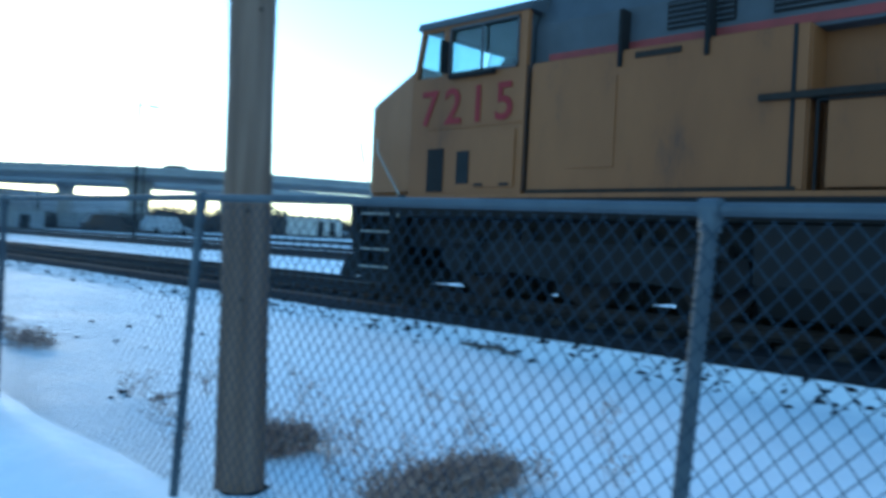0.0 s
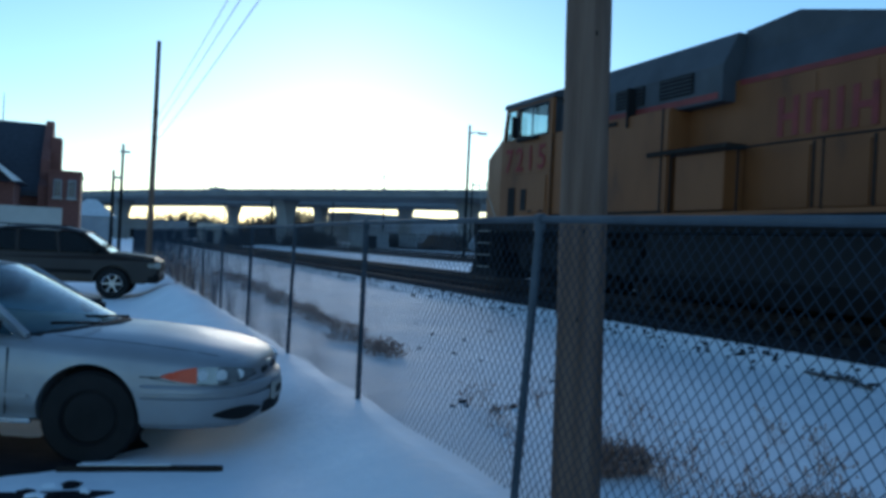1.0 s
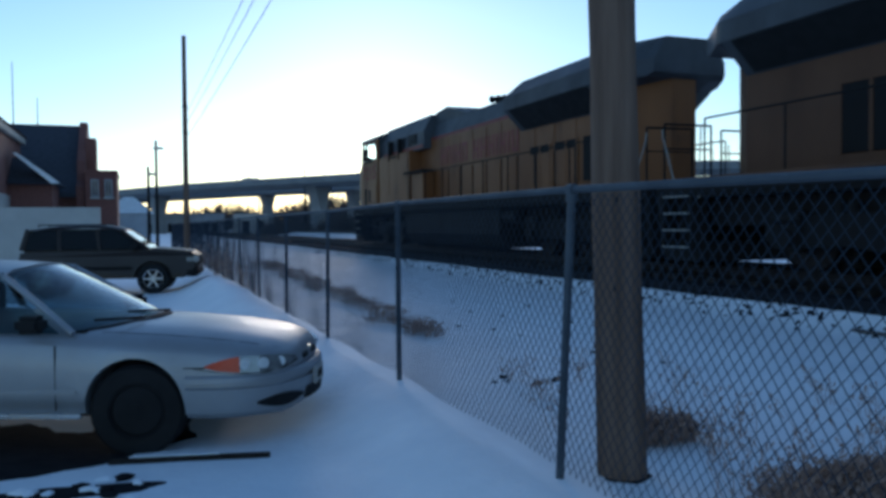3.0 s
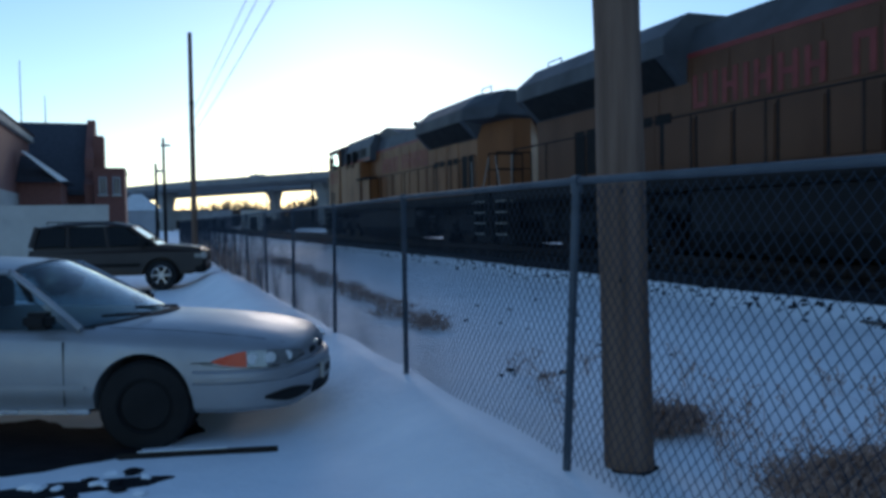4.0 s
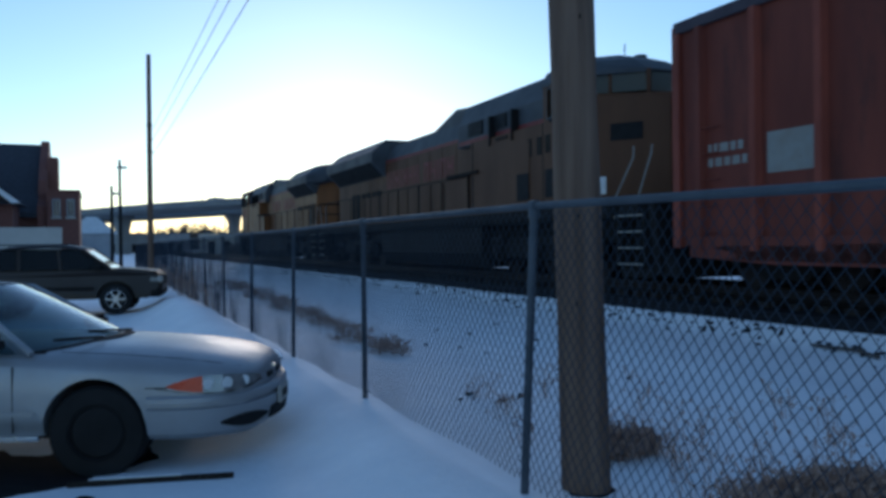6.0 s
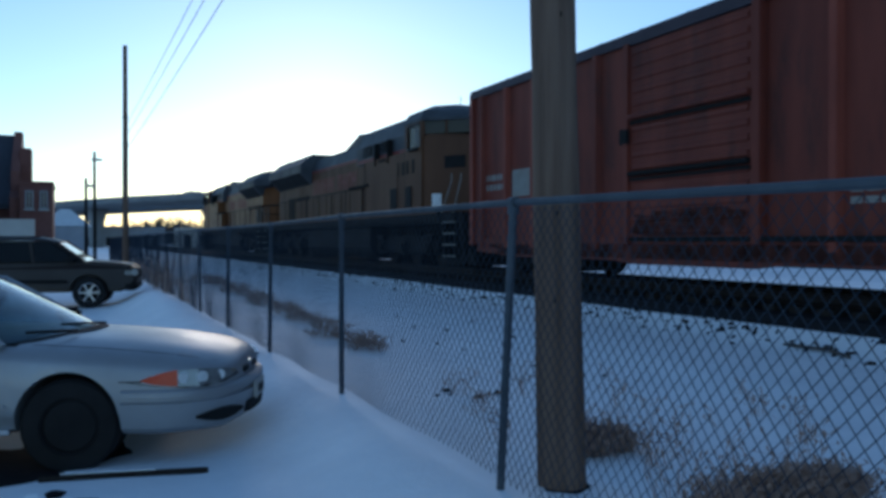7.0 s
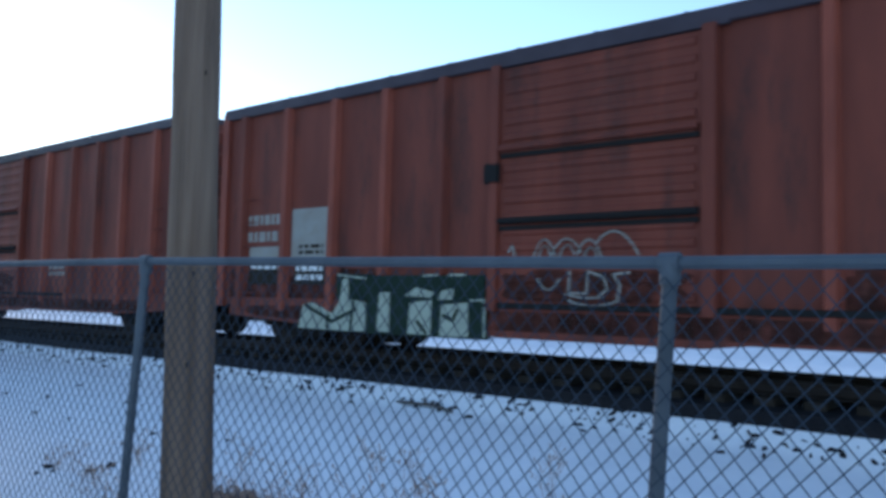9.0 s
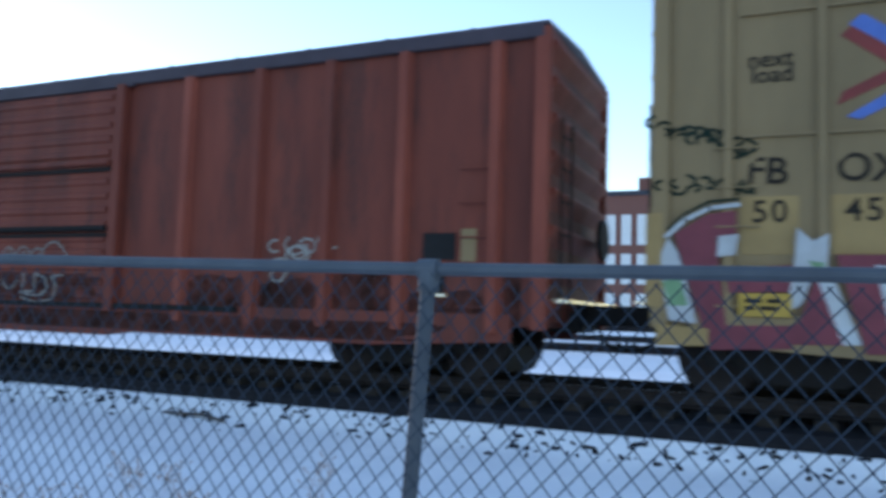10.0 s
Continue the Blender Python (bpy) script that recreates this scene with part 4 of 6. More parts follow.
def data_block(parent, x, y0, y1, z0, z1, mat, rows, seed, name="stencil_bar"):
    """Lines of stencilled writing too small to read, as bars."""
    rng = random.Random(seed)
    h = (z1 - z0) / rows
    for r in range(rows):
        y = y0
        while y > y1 + 0.04:
            w = min(rng.uniform(0.07, 0.22), y - y1)
            part(name, box(B(), x - 0.003, x, y - w, y, z0 + h * r + h * 0.2, z0 + h * r + h * 0.8), mat, parent)
            y -= w + 0.05


RIBS = (0.6, 1.8, 3.0, 4.15, 5.3, 10.6, 11.85, 13.0, 14.1, 15.35)
RAIL = 0.62
TX = TRACKS[0]
# seconds, metres gone since the start
GONE = [(0, 0), (0.5, 4.1), (1, 8.15), (1.5, 12.15), (2, 16.1), (2.5, 20.05), (3.2, 25.6), (4, 31.9), (4.5, 35.8), (5, 39.6), (5.5, 43.3), (6.2, 48.3), (7, 53.85), (7.5, 57.1),
        (8, 60.2), (8.5, 63.3), (9, 66.35), (9.5, 69.4), (10, 72.28)]
NOSE = 10.87
CARS = []


def train():
    lead = build_locomotive("locomotive", "grimy yellow and grey diesel locomotive, cab leading", pose(TX, NOSE, RAIL), "7215", -1, YELLOW)
    CARS.append((lead, 0.0, 0))
    trail = build_locomotive("locomotive", "grimy yellow and grey diesel locomotive running tail first", pose(TX, NOSE - 45.75, RAIL, 0, 0, 180), "", 1, YELLOWDIRTY, E=-23.5)
    CARS.append((trail, -45.75, 180))
    one = build_boxcar("boxcar", "oxide-red ribbed boxcar with a pale stencil patch", pose(TX, NOSE - 46.65, RAIL), 16.3, BOXRED, BOXROOF, top=4.40, ribs=RIBS, post=BOXPOST)
    CARS.append((one, -46.65, 0))
    two = build_boxcar("boxcar", "weathered oxide-red boxcar with graffiti along its sill", pose(TX, NOSE - 64.4, RAIL), 15.95, BOXRED, BOXROOF, ribs=RIBS, post=BOXPOST)
    CARS.append((two, -64.4, 0))
    three = build_boxcar("boxcar", "faded yellow boxcar with maroon and white graffiti", pose(TX, NOSE - 81.67, RAIL), 16.3, BOXYELLOW, BOXYELLOW, top=4.75, sill=0.48, ribs=(0.73, 1.645, 2.6, 3.6, 4.6, 5.6, 10.6, 11.8, 13, 14.2, 15.3), split=True, trucks=(1.45, 1.95))
    CARS.append((three, -81.67, 0))
    X = -1.462
    # first boxcar
    part("stencil_patch", box(B(), X - 0.004, X, -2.85, -2.0, 1.75, 2.35), PALE, one, "pale grey stencil patch")
    data_block(one, X - 0.002, -0.75, -1.6, 1.9, 2.35, PALE, 2, 3)
    data_block(one, X - 0.002, -10.8, -11.6, 1.2, 1.5, PALE, 2, 5)
    # second boxcar
    part("stencil_patch", box(B(), X - 0.004, X, -2.9, -1.95, 1.5, 2.35), PALE, two, "pale grey stencil patch")
    part("stencil_patch", box(B(), X - 0.004, X, -1.75, -0.8, 1.5, 1.72), PALE, two)
    data_block(two, X - 0.003, -0.75, -1.72, 1.75, 2.35, PALE, 2, 7)
    data_block(two, X - 0.006, -2.15, -2.75, 1.55, 1.75, BOXLETTER, 2, 8)
    part("stencil_patch", box(B(), X - 0.004, X, -1.75, -0.8, 1.05, 1.42), BOXLETTER, two)
    part("stencil_patch", box(B(), X - 0.004, X, -2.85, -2.05, 1.05, 1.42), BOXLETTER, two)
    data_block(two, X - 0.006, -2.1, -2.75, 1.1, 1.4, WHITE, 2, 9)
    data_block(two, X - 0.006, -0.85, -1.7, 1.3, 1.4, WHITE, 1, 10)
    rng = random.Random(11)
    shadow = [([(-3.20, 1.20), (-3.90, 1.22), (-3.92, 0.80), (-3.22, 0.82)], SPRAYDARK), ([(-3.90, 1.20), (-6.17, 1.20), (-6.19, 0.30), (-3.90, 0.30)], SPRAYDARK)]
    pale = [[(-2.33, 0.33), (-2.43, 0.71), (-2.62, 0.76), (-3.14, 0.58), (-3.30, 0.80), (-3.36, 1.14), (-3.48, 1.16), (-3.50, 0.82), (-3.87, 0.78), (-3.89, 0.33), (-3.58, 0.32)],
            [(-4.13, 0.34), (-4.18, 0.94), (-4.39, 0.94), (-4.39, 0.34)], [(-4.77, 0.33), (-4.80, 0.79), (-5.22, 0.84), (-5.21, 0.33)], [(-5.38, 0.32), (-5.41, 0.77), (-5.88, 0.81), (-5.90, 0.33)],
            [(-4.70, 0.89), (-4.92, 1.02), (-5.26, 0.95), (-5.22, 0.87)], [(-5.34, 0.84), (-5.40, 0.97), (-5.63, 1.01), (-5.61, 0.85)]]
    for o, mt in shadow:      # pale block letters on a dark green shadow
        part("spray_shadow", prism(B(), o, -1.573, -1.45, "x"), mt, two, "dark green sprayed backing")
    for o in pale:
        part("spray_letter", prism(B(), o, -1.576, -1.45, "x"), SPRAY, two, "pale green spray-painted block letter")
    for o in ([(-2.49, 0.71), (-3.14, 0.46), (-3.68, 0.67)], [(-3.56, 0.34), (-3.62, 0.78)], [(-4.95, 0.52), (-5.12, 0.36)], [(-5.45, 0.62), (-5.62, 0.55), (-5.70, 0.70)], [(-3.02, 0.36), (-3.06, 0.56)]):
        squiggle(two, o, 0.06, -1.5765, SPRAYDARK, "spray_outline")
    for o in ([(-5.06, 1.19), (-5.32, 1.20)], [(-5.53, 1.20), (-5.83, 1.20)], [(-3.25, 1.21), (-3.88, 1.15)], [(-5.92, 0.84), (-6.17, 0.85), (-6.18, 0.34)]):
        squiggle(two, o, 0.03, -1.5765, SPRAY, "spray_outline")

    def arc(y0, z0, y1, z1, rise_, n=9):
        """Points of a bow from one end to the other."""
        return [(y0 + (y1 - y0) * k / n, z0 + (z1 - z0) * k / n + rise_ * math.sin(k / n * math.pi) ** 0.8) for k in range(n + 1)]
    for o in (arc(-6.96, 1.42, -7.30, 1.42, 0.24), arc(-7.05, 1.44, -7.22, 1.44, 0.14), arc(-7.24, 1.46, -7.67, 1.48, 0.19), arc(-7.36, 1.44, -7.58, 1.46, 0.13), arc(-7.62, 1.46, -7.97, 1.40, 0.21), arc(-7.72, 1.42, -7.90, 1.42, 0.12),
              arc(-7.88, 1.58, -8.46, 1.44, 0.22), arc(-7.03, 1.14, -7.36, 1.14, -0.14), [(-7.51, 1.24), (-7.50, 0.96), (-7.76, 0.96), (-7.77, 1.24)], [(-7.77, 1.24), (-7.99, 1.17), (-8.05, 1.02), (-7.91, 0.91)],
              [(-8.12, 1.20), (-8.34, 1.22)], [(-8.12, 1.20), (-8.22, 1.07), (-8.18, 0.86)], arc(-7.50, 0.87, -8.20, 0.88, -0.07), [(-6.56, 1.50), (-6.62, 1.60), (-6.66, 1.46)], arc(-7.46, 0.95, -7.98, 0.92, -0.03)):
        squiggle(two, o, 0.028, -1.577, PALE, "spray_scrawl")
    # soot along the sills
    for car, seed, length in ((one, 3, 16.3), (two, 5, 15.95)):
        edges = sorted([0.12, *RIBS, length - 0.12])
        for k, (ya, yb) in enumerate(zip(edges, edges[1:])):
            if yb - ya > 3 or car is one:
                continue
            top = 1.05 + 0.30 * abs(math.sin(seed + 1.9 * k))
            stain(car, -yb + 0.12, -ya - 0.12, 0.70, top, -1.4635, seed * 10 + k, SOOT)
        stain(car, -length + 0.9, -0.8, 0.44, 0.70, -1.5215, seed, SOOT)
        stain(car, -9.15, -6.45, 0.84, 1.25, -1.5745, seed + 9, SOOT)
    for k in range(9):
        cy, cz = -12.1 - rng.uniform(0, 0.95), 1.45 + rng.uniform(-0.2, 0.3)
        a0, r = rng.uniform(0, 6), rng.uniform(0.08, 0.17)
        squiggle(two, [(cy + 1.3 * r * math.cos(a0 + q * 0.8), cz + r * math.sin(a0 + q * 0.8)) for q in range(6)], 0.028, -1.467, PALE, "spray_scrawl")
    part("placard_board", box(B(), X - 0.02, X, -14.85, -14.42, 1.47, 1.8), BLACK, two, "black placard holder")
    part("placard_board", box(B(), X - 0.02, X, -14.72, -14.45, 1.05, 1.3), BLACK, two, "black placard holder")
    part("placard_frame", box(B(), X - 0.024, X, -14.74, -14.43, 1.02, 1.05), CHROME, two)
    part("paint_blotch", box(B(), X - 0.003, X, -15.12, -14.92, 1.45, 1.85), BOXYELLOW, two)
    # third boxcar
    for k, ch in enumerate(("FB", "OX")):
        lettering(ch, 0.40, 0.003, BOXLETTER, "reporting_mark", three, side(-0.90 - 0.86 * k, 2.29, -1.467) @ Matrix(((1, 0.12, 0, 0), (0, 1, 0, 0), (0, 0, 1, 0), (0, 0, 0, 1))), "black reporting mark")
    for k, ch in enumerate(("50", "45")):
        part("number_patch", box(B(), -1.466, -1.45, -1.42 - 0.87 * k, -0.85 - 0.87 * k, 1.53, 2.14), BOXPATCH, three, "fresher yellow number patch")
        for q, c in enumerate(ch):
            lettering(c, 0.33, 0.003, BOXLETTER, "car_number", three, side(-0.96 - 0.88 * k - 0.19 * q, 1.87, -1.469), "black car number")
    for k, word in enumerate(("next", "load")):
        lettering(word, 0.25, 0.003, BOXLETTER, "slogan", three, side(-0.92 - 0.03 * k, 3.53 - 0.17 * k, -1.467), "small black painted word")
    bars = [([(-1.90, 3.90), (-2.02, 4.00), (-2.60, 3.58), (-2.60, 3.38)], BLUE), ([(-1.82, 3.79), (-1.92, 3.88), (-2.60, 3.36), (-2.60, 3.18)], RED),
            ([(-1.78, 3.06), (-1.84, 3.20), (-2.60, 3.56), (-2.60, 3.42)], RED), ([(-1.87, 2.94), (-1.99, 2.90), (-2.60, 3.20), (-2.60, 3.36)], BLUE)]
    for k, (o, mt) in enumerate(bars):
        part("emblem_bar", prism(B(), o, -1.466 - 0.002 * k, -1.45, "x"), mt, three, "red and blue emblem bar")
    for y0, y1 in ((-1.59, -0.86), (-2.55, -1.70), (-3.55, -2.65)):
        for z in (2.77, 4.10):
            part("seam_strip", box(B(), -1.50, -1.45, y0, y1, z, z + 0.035), BOXYELLOW, three, "raised panel edge")
    part("corner_stripe", box(B(), -1.536, -1.53, -0.05, 0.12, 0.96, 1.98), BOXPATCH, three, "orange corner stripe")
    blocks = [([(-0.18, 1.75), (-0.53, 1.96), (-0.81, 1.99), (-0.81, 1.74), (-0.61, 1.70), (-0.72, 0.78), (-1.39, 0.80), (-1.35, 0.56), (-0.54, 0.52)], SPRAYRED),
              ([(-0.02, 1.49), (-0.12, 1.70), (-0.22, 1.55), (-0.29, 1.32), (-0.42, 0.79), (-0.13, 0.82)], SPRAYWHITE), ([(-0.06, 1.23), (-0.25, 1.29), (-0.33, 0.98), (-0.14, 0.97)], SPRAYGREEN),
              ([(-0.62, 1.50), (-0.80, 1.52), (-0.84, 1.74), (-0.64, 1.72)], SPRAYWHITE), ([(-0.70, 1.38), (-1.40, 1.42), (-1.36, 1.14), (-0.74, 1.12)], SPRAYRED),
              ([(-1.05, 0.60), (-1.42, 0.84), (-1.60, 1.40), (-1.82, 0.62)], SPRAYRED), ([(-1.38, 1.50), (-1.40, 1.80), (-1.55, 1.66), (-1.70, 1.74), (-1.68, 1.42), (-1.98, 0.63), (-1.82, 0.62), (-1.56, 1.34), (-1.44, 1.02), (-1.30, 0.92)], SPRAYWHITE),
              ([(-1.50, 1.46), (-1.66, 1.44), (-1.62, 1.30)], SPRAYGREEN), ([(-1.76, 1.52), (-2.65, 1.52), (-2.80, 0.56), (-2.02, 0.54)], SPRAYRED), ([(-2.10, 1.42), (-2.30, 1.40), (-2.42, 0.80), (-2.24, 0.76)], SPRAYWHITE),
              ([(0.0, 0.77), (-0.54, 0.74), (-0.54, 0.56), (0.0, 0.54)], BOXPATCH)]
    for k, (o, mt) in enumerate(blocks):
        part("spray_shape", prism(B(), o, -1.5345 - 0.0015 * k, -1.45, "x"), mt, three, "spray-painted shape")
    placard = part("warning_plate", box(B(), -1.562, -1.45, -1.35, -0.84, 0.88, 1.12, 0.004), PLATEYELLOW, three, "bright yellow warning plate")
    data_block(placard, -1.562, -0.90, -1.30, 0.93, 1.08, BOXLETTER, 2, 21, "print_bar")
    for k in range(34):     # dark green tag beside the reporting mark
        f = k / 34
        cy, cz = -0.02 - 0.95 * f + rng.uniform(-0.05, 0.05), 2.92 - 0.30 * f + rng.uniform(-0.07, 0.07) - (0.62 * (1 - 0.4 * f) if k % 3 == 2 else 0.0)
        a0, r = rng.uniform(0, 6), rng.uniform(0.04, 0.09)
        squiggle(three, [(cy + 1.4 * r * math.cos(a0 + q * 0.9), cz + 0.9 * r * math.sin(a0 + q * 0.9)) for q in range(4)], 0.035, -1.467 if cy < -0.08 else -1.534, SPRAYDARK, "spray_scrawl")
    squiggle(three, [(-0.10, 1.72), (-0.30, 1.90), (-0.55, 2.02), (-0.84, 2.05)], 0.045, -1.5515, SPRAYWHITE, "spray_outline")
    squiggle(three, [(-0.12, 1.80), (-0.30, 1.97), (-0.55, 2.09), (-0.84, 2.11)], 0.03, -1.5515, SPRAYDARK, "spray_outline")


train()


def motions():
    ts = [t for t, _ in GONE]
    for ob, start, turn in CARS:
        walk(ob, [(t, pose(TX, NOSE + start + s, RAIL, 0, 0, turn)) for t, s in GONE])
    for ob, y, r in WHEELS:
        sign = -1 if abs(ob.parent.matrix_basis.to_euler().z) < 1 else 1
        rows = []
        for k in range(101):
            t = k / 10
            s = float(np.interp(t, ts, [g for _, g in GONE]))
            rows.append((t, Matrix.Translation((0, y, r)) @ Matrix.Rotation(sign * s / r, 4, "X")))
        walk(ob, rows)


# ---------------------------------------------------------------- poles, wires
def build_far_pole():
    root = thing("utility_pole", pose(1.94, 35.2, 0), "tall bare wooden utility pole beside the fence", "pole")
    part("shaft", rod(B(), (0.0, 0, -0.3), (0.02, 0, 9.25), 0.13, 14, 0.085), POLEWOOD, root, smooth=True)
    part("bracket", box(B(), -0.09, 0.12, -0.1, 0.1, 6.3, 6.42, 0.01), DARK, root)
    part("bracket", box(B(), -0.09, 0.12, -0.1, 0.1, 5.25, 5.35, 0.01), DARK, root)


build_far_pole()
for za, zb, dx in ((6.2, 5.5, 0.0), (6.75, 6.0, 0.05), (5.6, 4.9, -0.03)):
    bm = B()
    pts = [(2.42 + dx - 0.5 * f, 3.86 + 31.4 * f, za + (zb - za) * f - 0.5 * f * (1 - f)) for f in [i / 14 for i in range(15)]]
    pipe(bm, pts, 0.008, 5)
    pipe(bm, [(2.42 + dx, 3.86, za), (2.5 + dx, -20, za + 0.1)], 0.011, 5)
    tagged(part("overhead_cable", bm, BLACK), "thin black overhead cable strung between wooden poles", "cable", "overhead cables")


def build_lamp(x, y, h, arm):
    root = thing("street_lamp", pose(x, y, 0), "tall slender metal yard lamp with a single arm", "lamp", "yard lamps")
    part("mast", rod(B(), (0, 0, 0), (0, 0, h), 0.13, 10, 0.09), DARK, root)
    part("arm", pipe(B(), [(0, 0, h - 0.6), (arm * 0.6, 0, h - 0.45), (arm, 0, h - 0.5)], 0.05), DARK, root)
    part("lamp_head", box(B(), arm - 0.3, arm + 0.4, -0.15, 0.15, h - 0.6, h - 0.45, 0.04), TINPAINT, root)


build_lamp(24.7, 54, 10.4, 1.0)
for x, y, h, a in ((25.4, 130, 10.7, 1.6), (36, 132, 12.0, 1.0), (44.6, 131, 14.4, 0.5), (41.9, 90, 9.7, 0.4), (1.36, 60, 7.4, 0.1), (0.82, 60, 5.6, 0.25), (19.5, 140, 7.0, 0.1), (27.5, 140, 7, 0.1)):
    build_lamp(x, y, h, a)


# ---------------------------------------------------------------- viaduct
DECK = [(-60, 300), (-25, 238), (-3, 192), (4.5, 172.7), (14, 152), (27.1, 130.4), (34.6, 119), (47.8, 100), (53.4, 94.6), (68.8, 87.1), (90, 80), (130, 70), (190, 60)]


def sweep(bm, line, outline):
    """An outline of (sideways, up) points carried along a level line."""
    rings = []
    for i, (x, y) in enumerate(line):
        a, b = line[max(0, i - 1)], line[min(len(line) - 1, i + 1)]
        d = Vector((b[0] - a[0], b[1] - a[1])).normalized()
        n = Vector((-d.y, d.x))
        rings.append([(x + n.x * u, y + n.y * u, v) for u, v in outline])
    return loft(bm, rings)


def build_viaduct():
    root = thing("viaduct", pose(0, 0, 0), "long concrete road viaduct on hammerhead piers, curving", "viaduct", kind="structure")
    fine = []
    for (x0, y0), (x1, y1) in zip(DECK, DECK[1:]):
        fine += [(x0 + (x1 - x0) * k / 4, y0 + (y1 - y0) * k / 4) for k in range(4)]
    part("deck", sweep(B(), fine, [(-5, 8.05), (-5, 8.6), (5, 8.6), (5, 8.05), (4, 7.68), (-4, 7.68)]), CONCRETE, root, "grey concrete road deck")
    for s in (-5, 5):
        part("parapet", sweep(B(), fine, [(s - 0.15, 8.6), (s - 0.15, 9.05), (s + 0.15, 9.05), (s + 0.15, 8.6)]), CONCRETE, root)
    low = [(x + 4, y + 24) for x, y in fine if x > -20]
    part("ramp_deck", sweep(B(), low, [(-4, 7.85), (-4, 8.55), (4, 8.55), (4, 7.85), (3, 7.5), (-3, 7.5)]), CONCRETE, root, "lower concrete ramp deck behind")
    for s in (-5,):
        bm = B()
        for i, (x, y) in enumerate(fine[6:-6]):
            rod(bm, (x - 2, y - 5, 9.0), (x - 2, y - 5, 10.4), 0.035, 4)
        f = part("guard_fence", bm, GALV, root, "thin guard fence posts along the parapet")
        f["kind"] = "stuff"
    for x, y, w in ((4.2, 172.5, 2.2), (27.6, 129.8, 2.2), (46.9, 101.6, 2.2), (82, 83, 2.2), (-22, 232, 2.2)):
        bm = B()
        rings = []
        for z, hw in ((-0.2, w * 0.42), (4.4, w * 0.42), (6.4, w * 0.7), (7.7, w * 1.05)):
            rings.append([(hw * c, 1.0 * q, z) for c, q in ((-1, -1), (1, -1), (1, 1), (-1, 1))])
        loft(bm, rings)
        ob = part("pier", bm, CONCRETE, root, "flared concrete pier")
        ob.matrix_basis = pose(x, y, 0, 0, 0, 40)
    for x, y in ((24.7, 165), (37.3, 145), (48.0, 129.5), (69, 118)):
        bm = B()
        loft(bm, [[(hw * c, 0.8 * q, z) for c, q in ((-1, -1), (1, -1), (1, 1), (-1, 1))] for z, hw in ((-0.2, 0.8), (5.6, 0.8), (7.52, 1.6))])
        part("pier", bm, CONCRETE, root).matrix_basis = pose(x, y, 0, 0, 0, 40)
    for x, y in ((17.6, 146), (37.7, 114.6)):
        bm = pipe(B(), [(-1.0, 0, 9), (-1.0, 0, 11.6), (-0.5, 0, 12.1), (0.5, 0, 12.1), (1.0, 0, 11.6), (1.0, 0, 9)], 0.08, 6)
        part("sign_gantry", bm, GALV, root).matrix_basis = pose(x, y, 0)
    return root


build_viaduct()


def far_vehicle(x, y, z, rot, mat, label, h=1.5, l=4.5):
    root = thing("far_vehicle", pose(x, y, z, 0, 0, rot), label, "vehicle", "far vehicles")
    part("body", prism(B(), [(-l / 2, 0.25), (l / 2, 0.25), (l / 2, 0.8), (l * 0.28, 0.9), (l * 0.14, h), (-l * 0.36, h), (-l / 2, 0.95)], -0.85, 0.85, "y"), mat, root)
    for k in (-1, 1):
        for s in (-0.8, 0.8):
            part("wheel", rod(B(), (k * l * 0.31, s - 0.1, 0.32), (k * l * 0.31, s + 0.1, 0.32), 0.32, 12), BLACK, root)


far_vehicle(19.2, 145.4, 8.58, -58, TINPAINT, "grey saloon driving on the viaduct deck", 1.25, 4.2)
far_vehicle(51.0, 99.0, 8.58, -45, SUVPAINT, "dark saloon driving on the viaduct deck", 1.3, 4.2)
for k, (x, y) in enumerate(((36.5, 86), (42.5, 85), (48.5, 84), (63.5, 83), (70, 80))):
    far_vehicle(x, y, ground_z(x, y) + 0.02, 3 * k, SUVPAINT if k % 2 == 0 else TINPAINT, "dark vehicle parked beyond the yard tracks", 1.9, 5.4)


# ---------------------------------------------------------------- buildings
def wall_window(parent, x, z, w, h, y):
    win = part("window", box(B(), x - w / 2, x + w / 2, y - 0.06, y + 0.1, z, z + h), GLASS, parent)
    bm = B()
    for a, b, c, d in ((-w / 2 - 0.06, w / 2 + 0.06, -0.06, 0.02), (-w / 2 - 0.06, w / 2 + 0.06, h - 0.02, h + 0.06), (-w / 2 - 0.06, -w / 2 + 0.02, 0, h), (w / 2 - 0.02, w / 2 + 0.06, 0, h), (-0.03, 0.03, 0, h)):
        box(bm, x + a, x + b, y - 0.09, y, z + c, z + d)
    part("frame", bm, TINPAINT, win)
    part("sill", box(B(), x - w / 2 - 0.12, x + w / 2 + 0.12, y - 0.16, y, z - 0.14, z - 0.06), STUCCO, win)


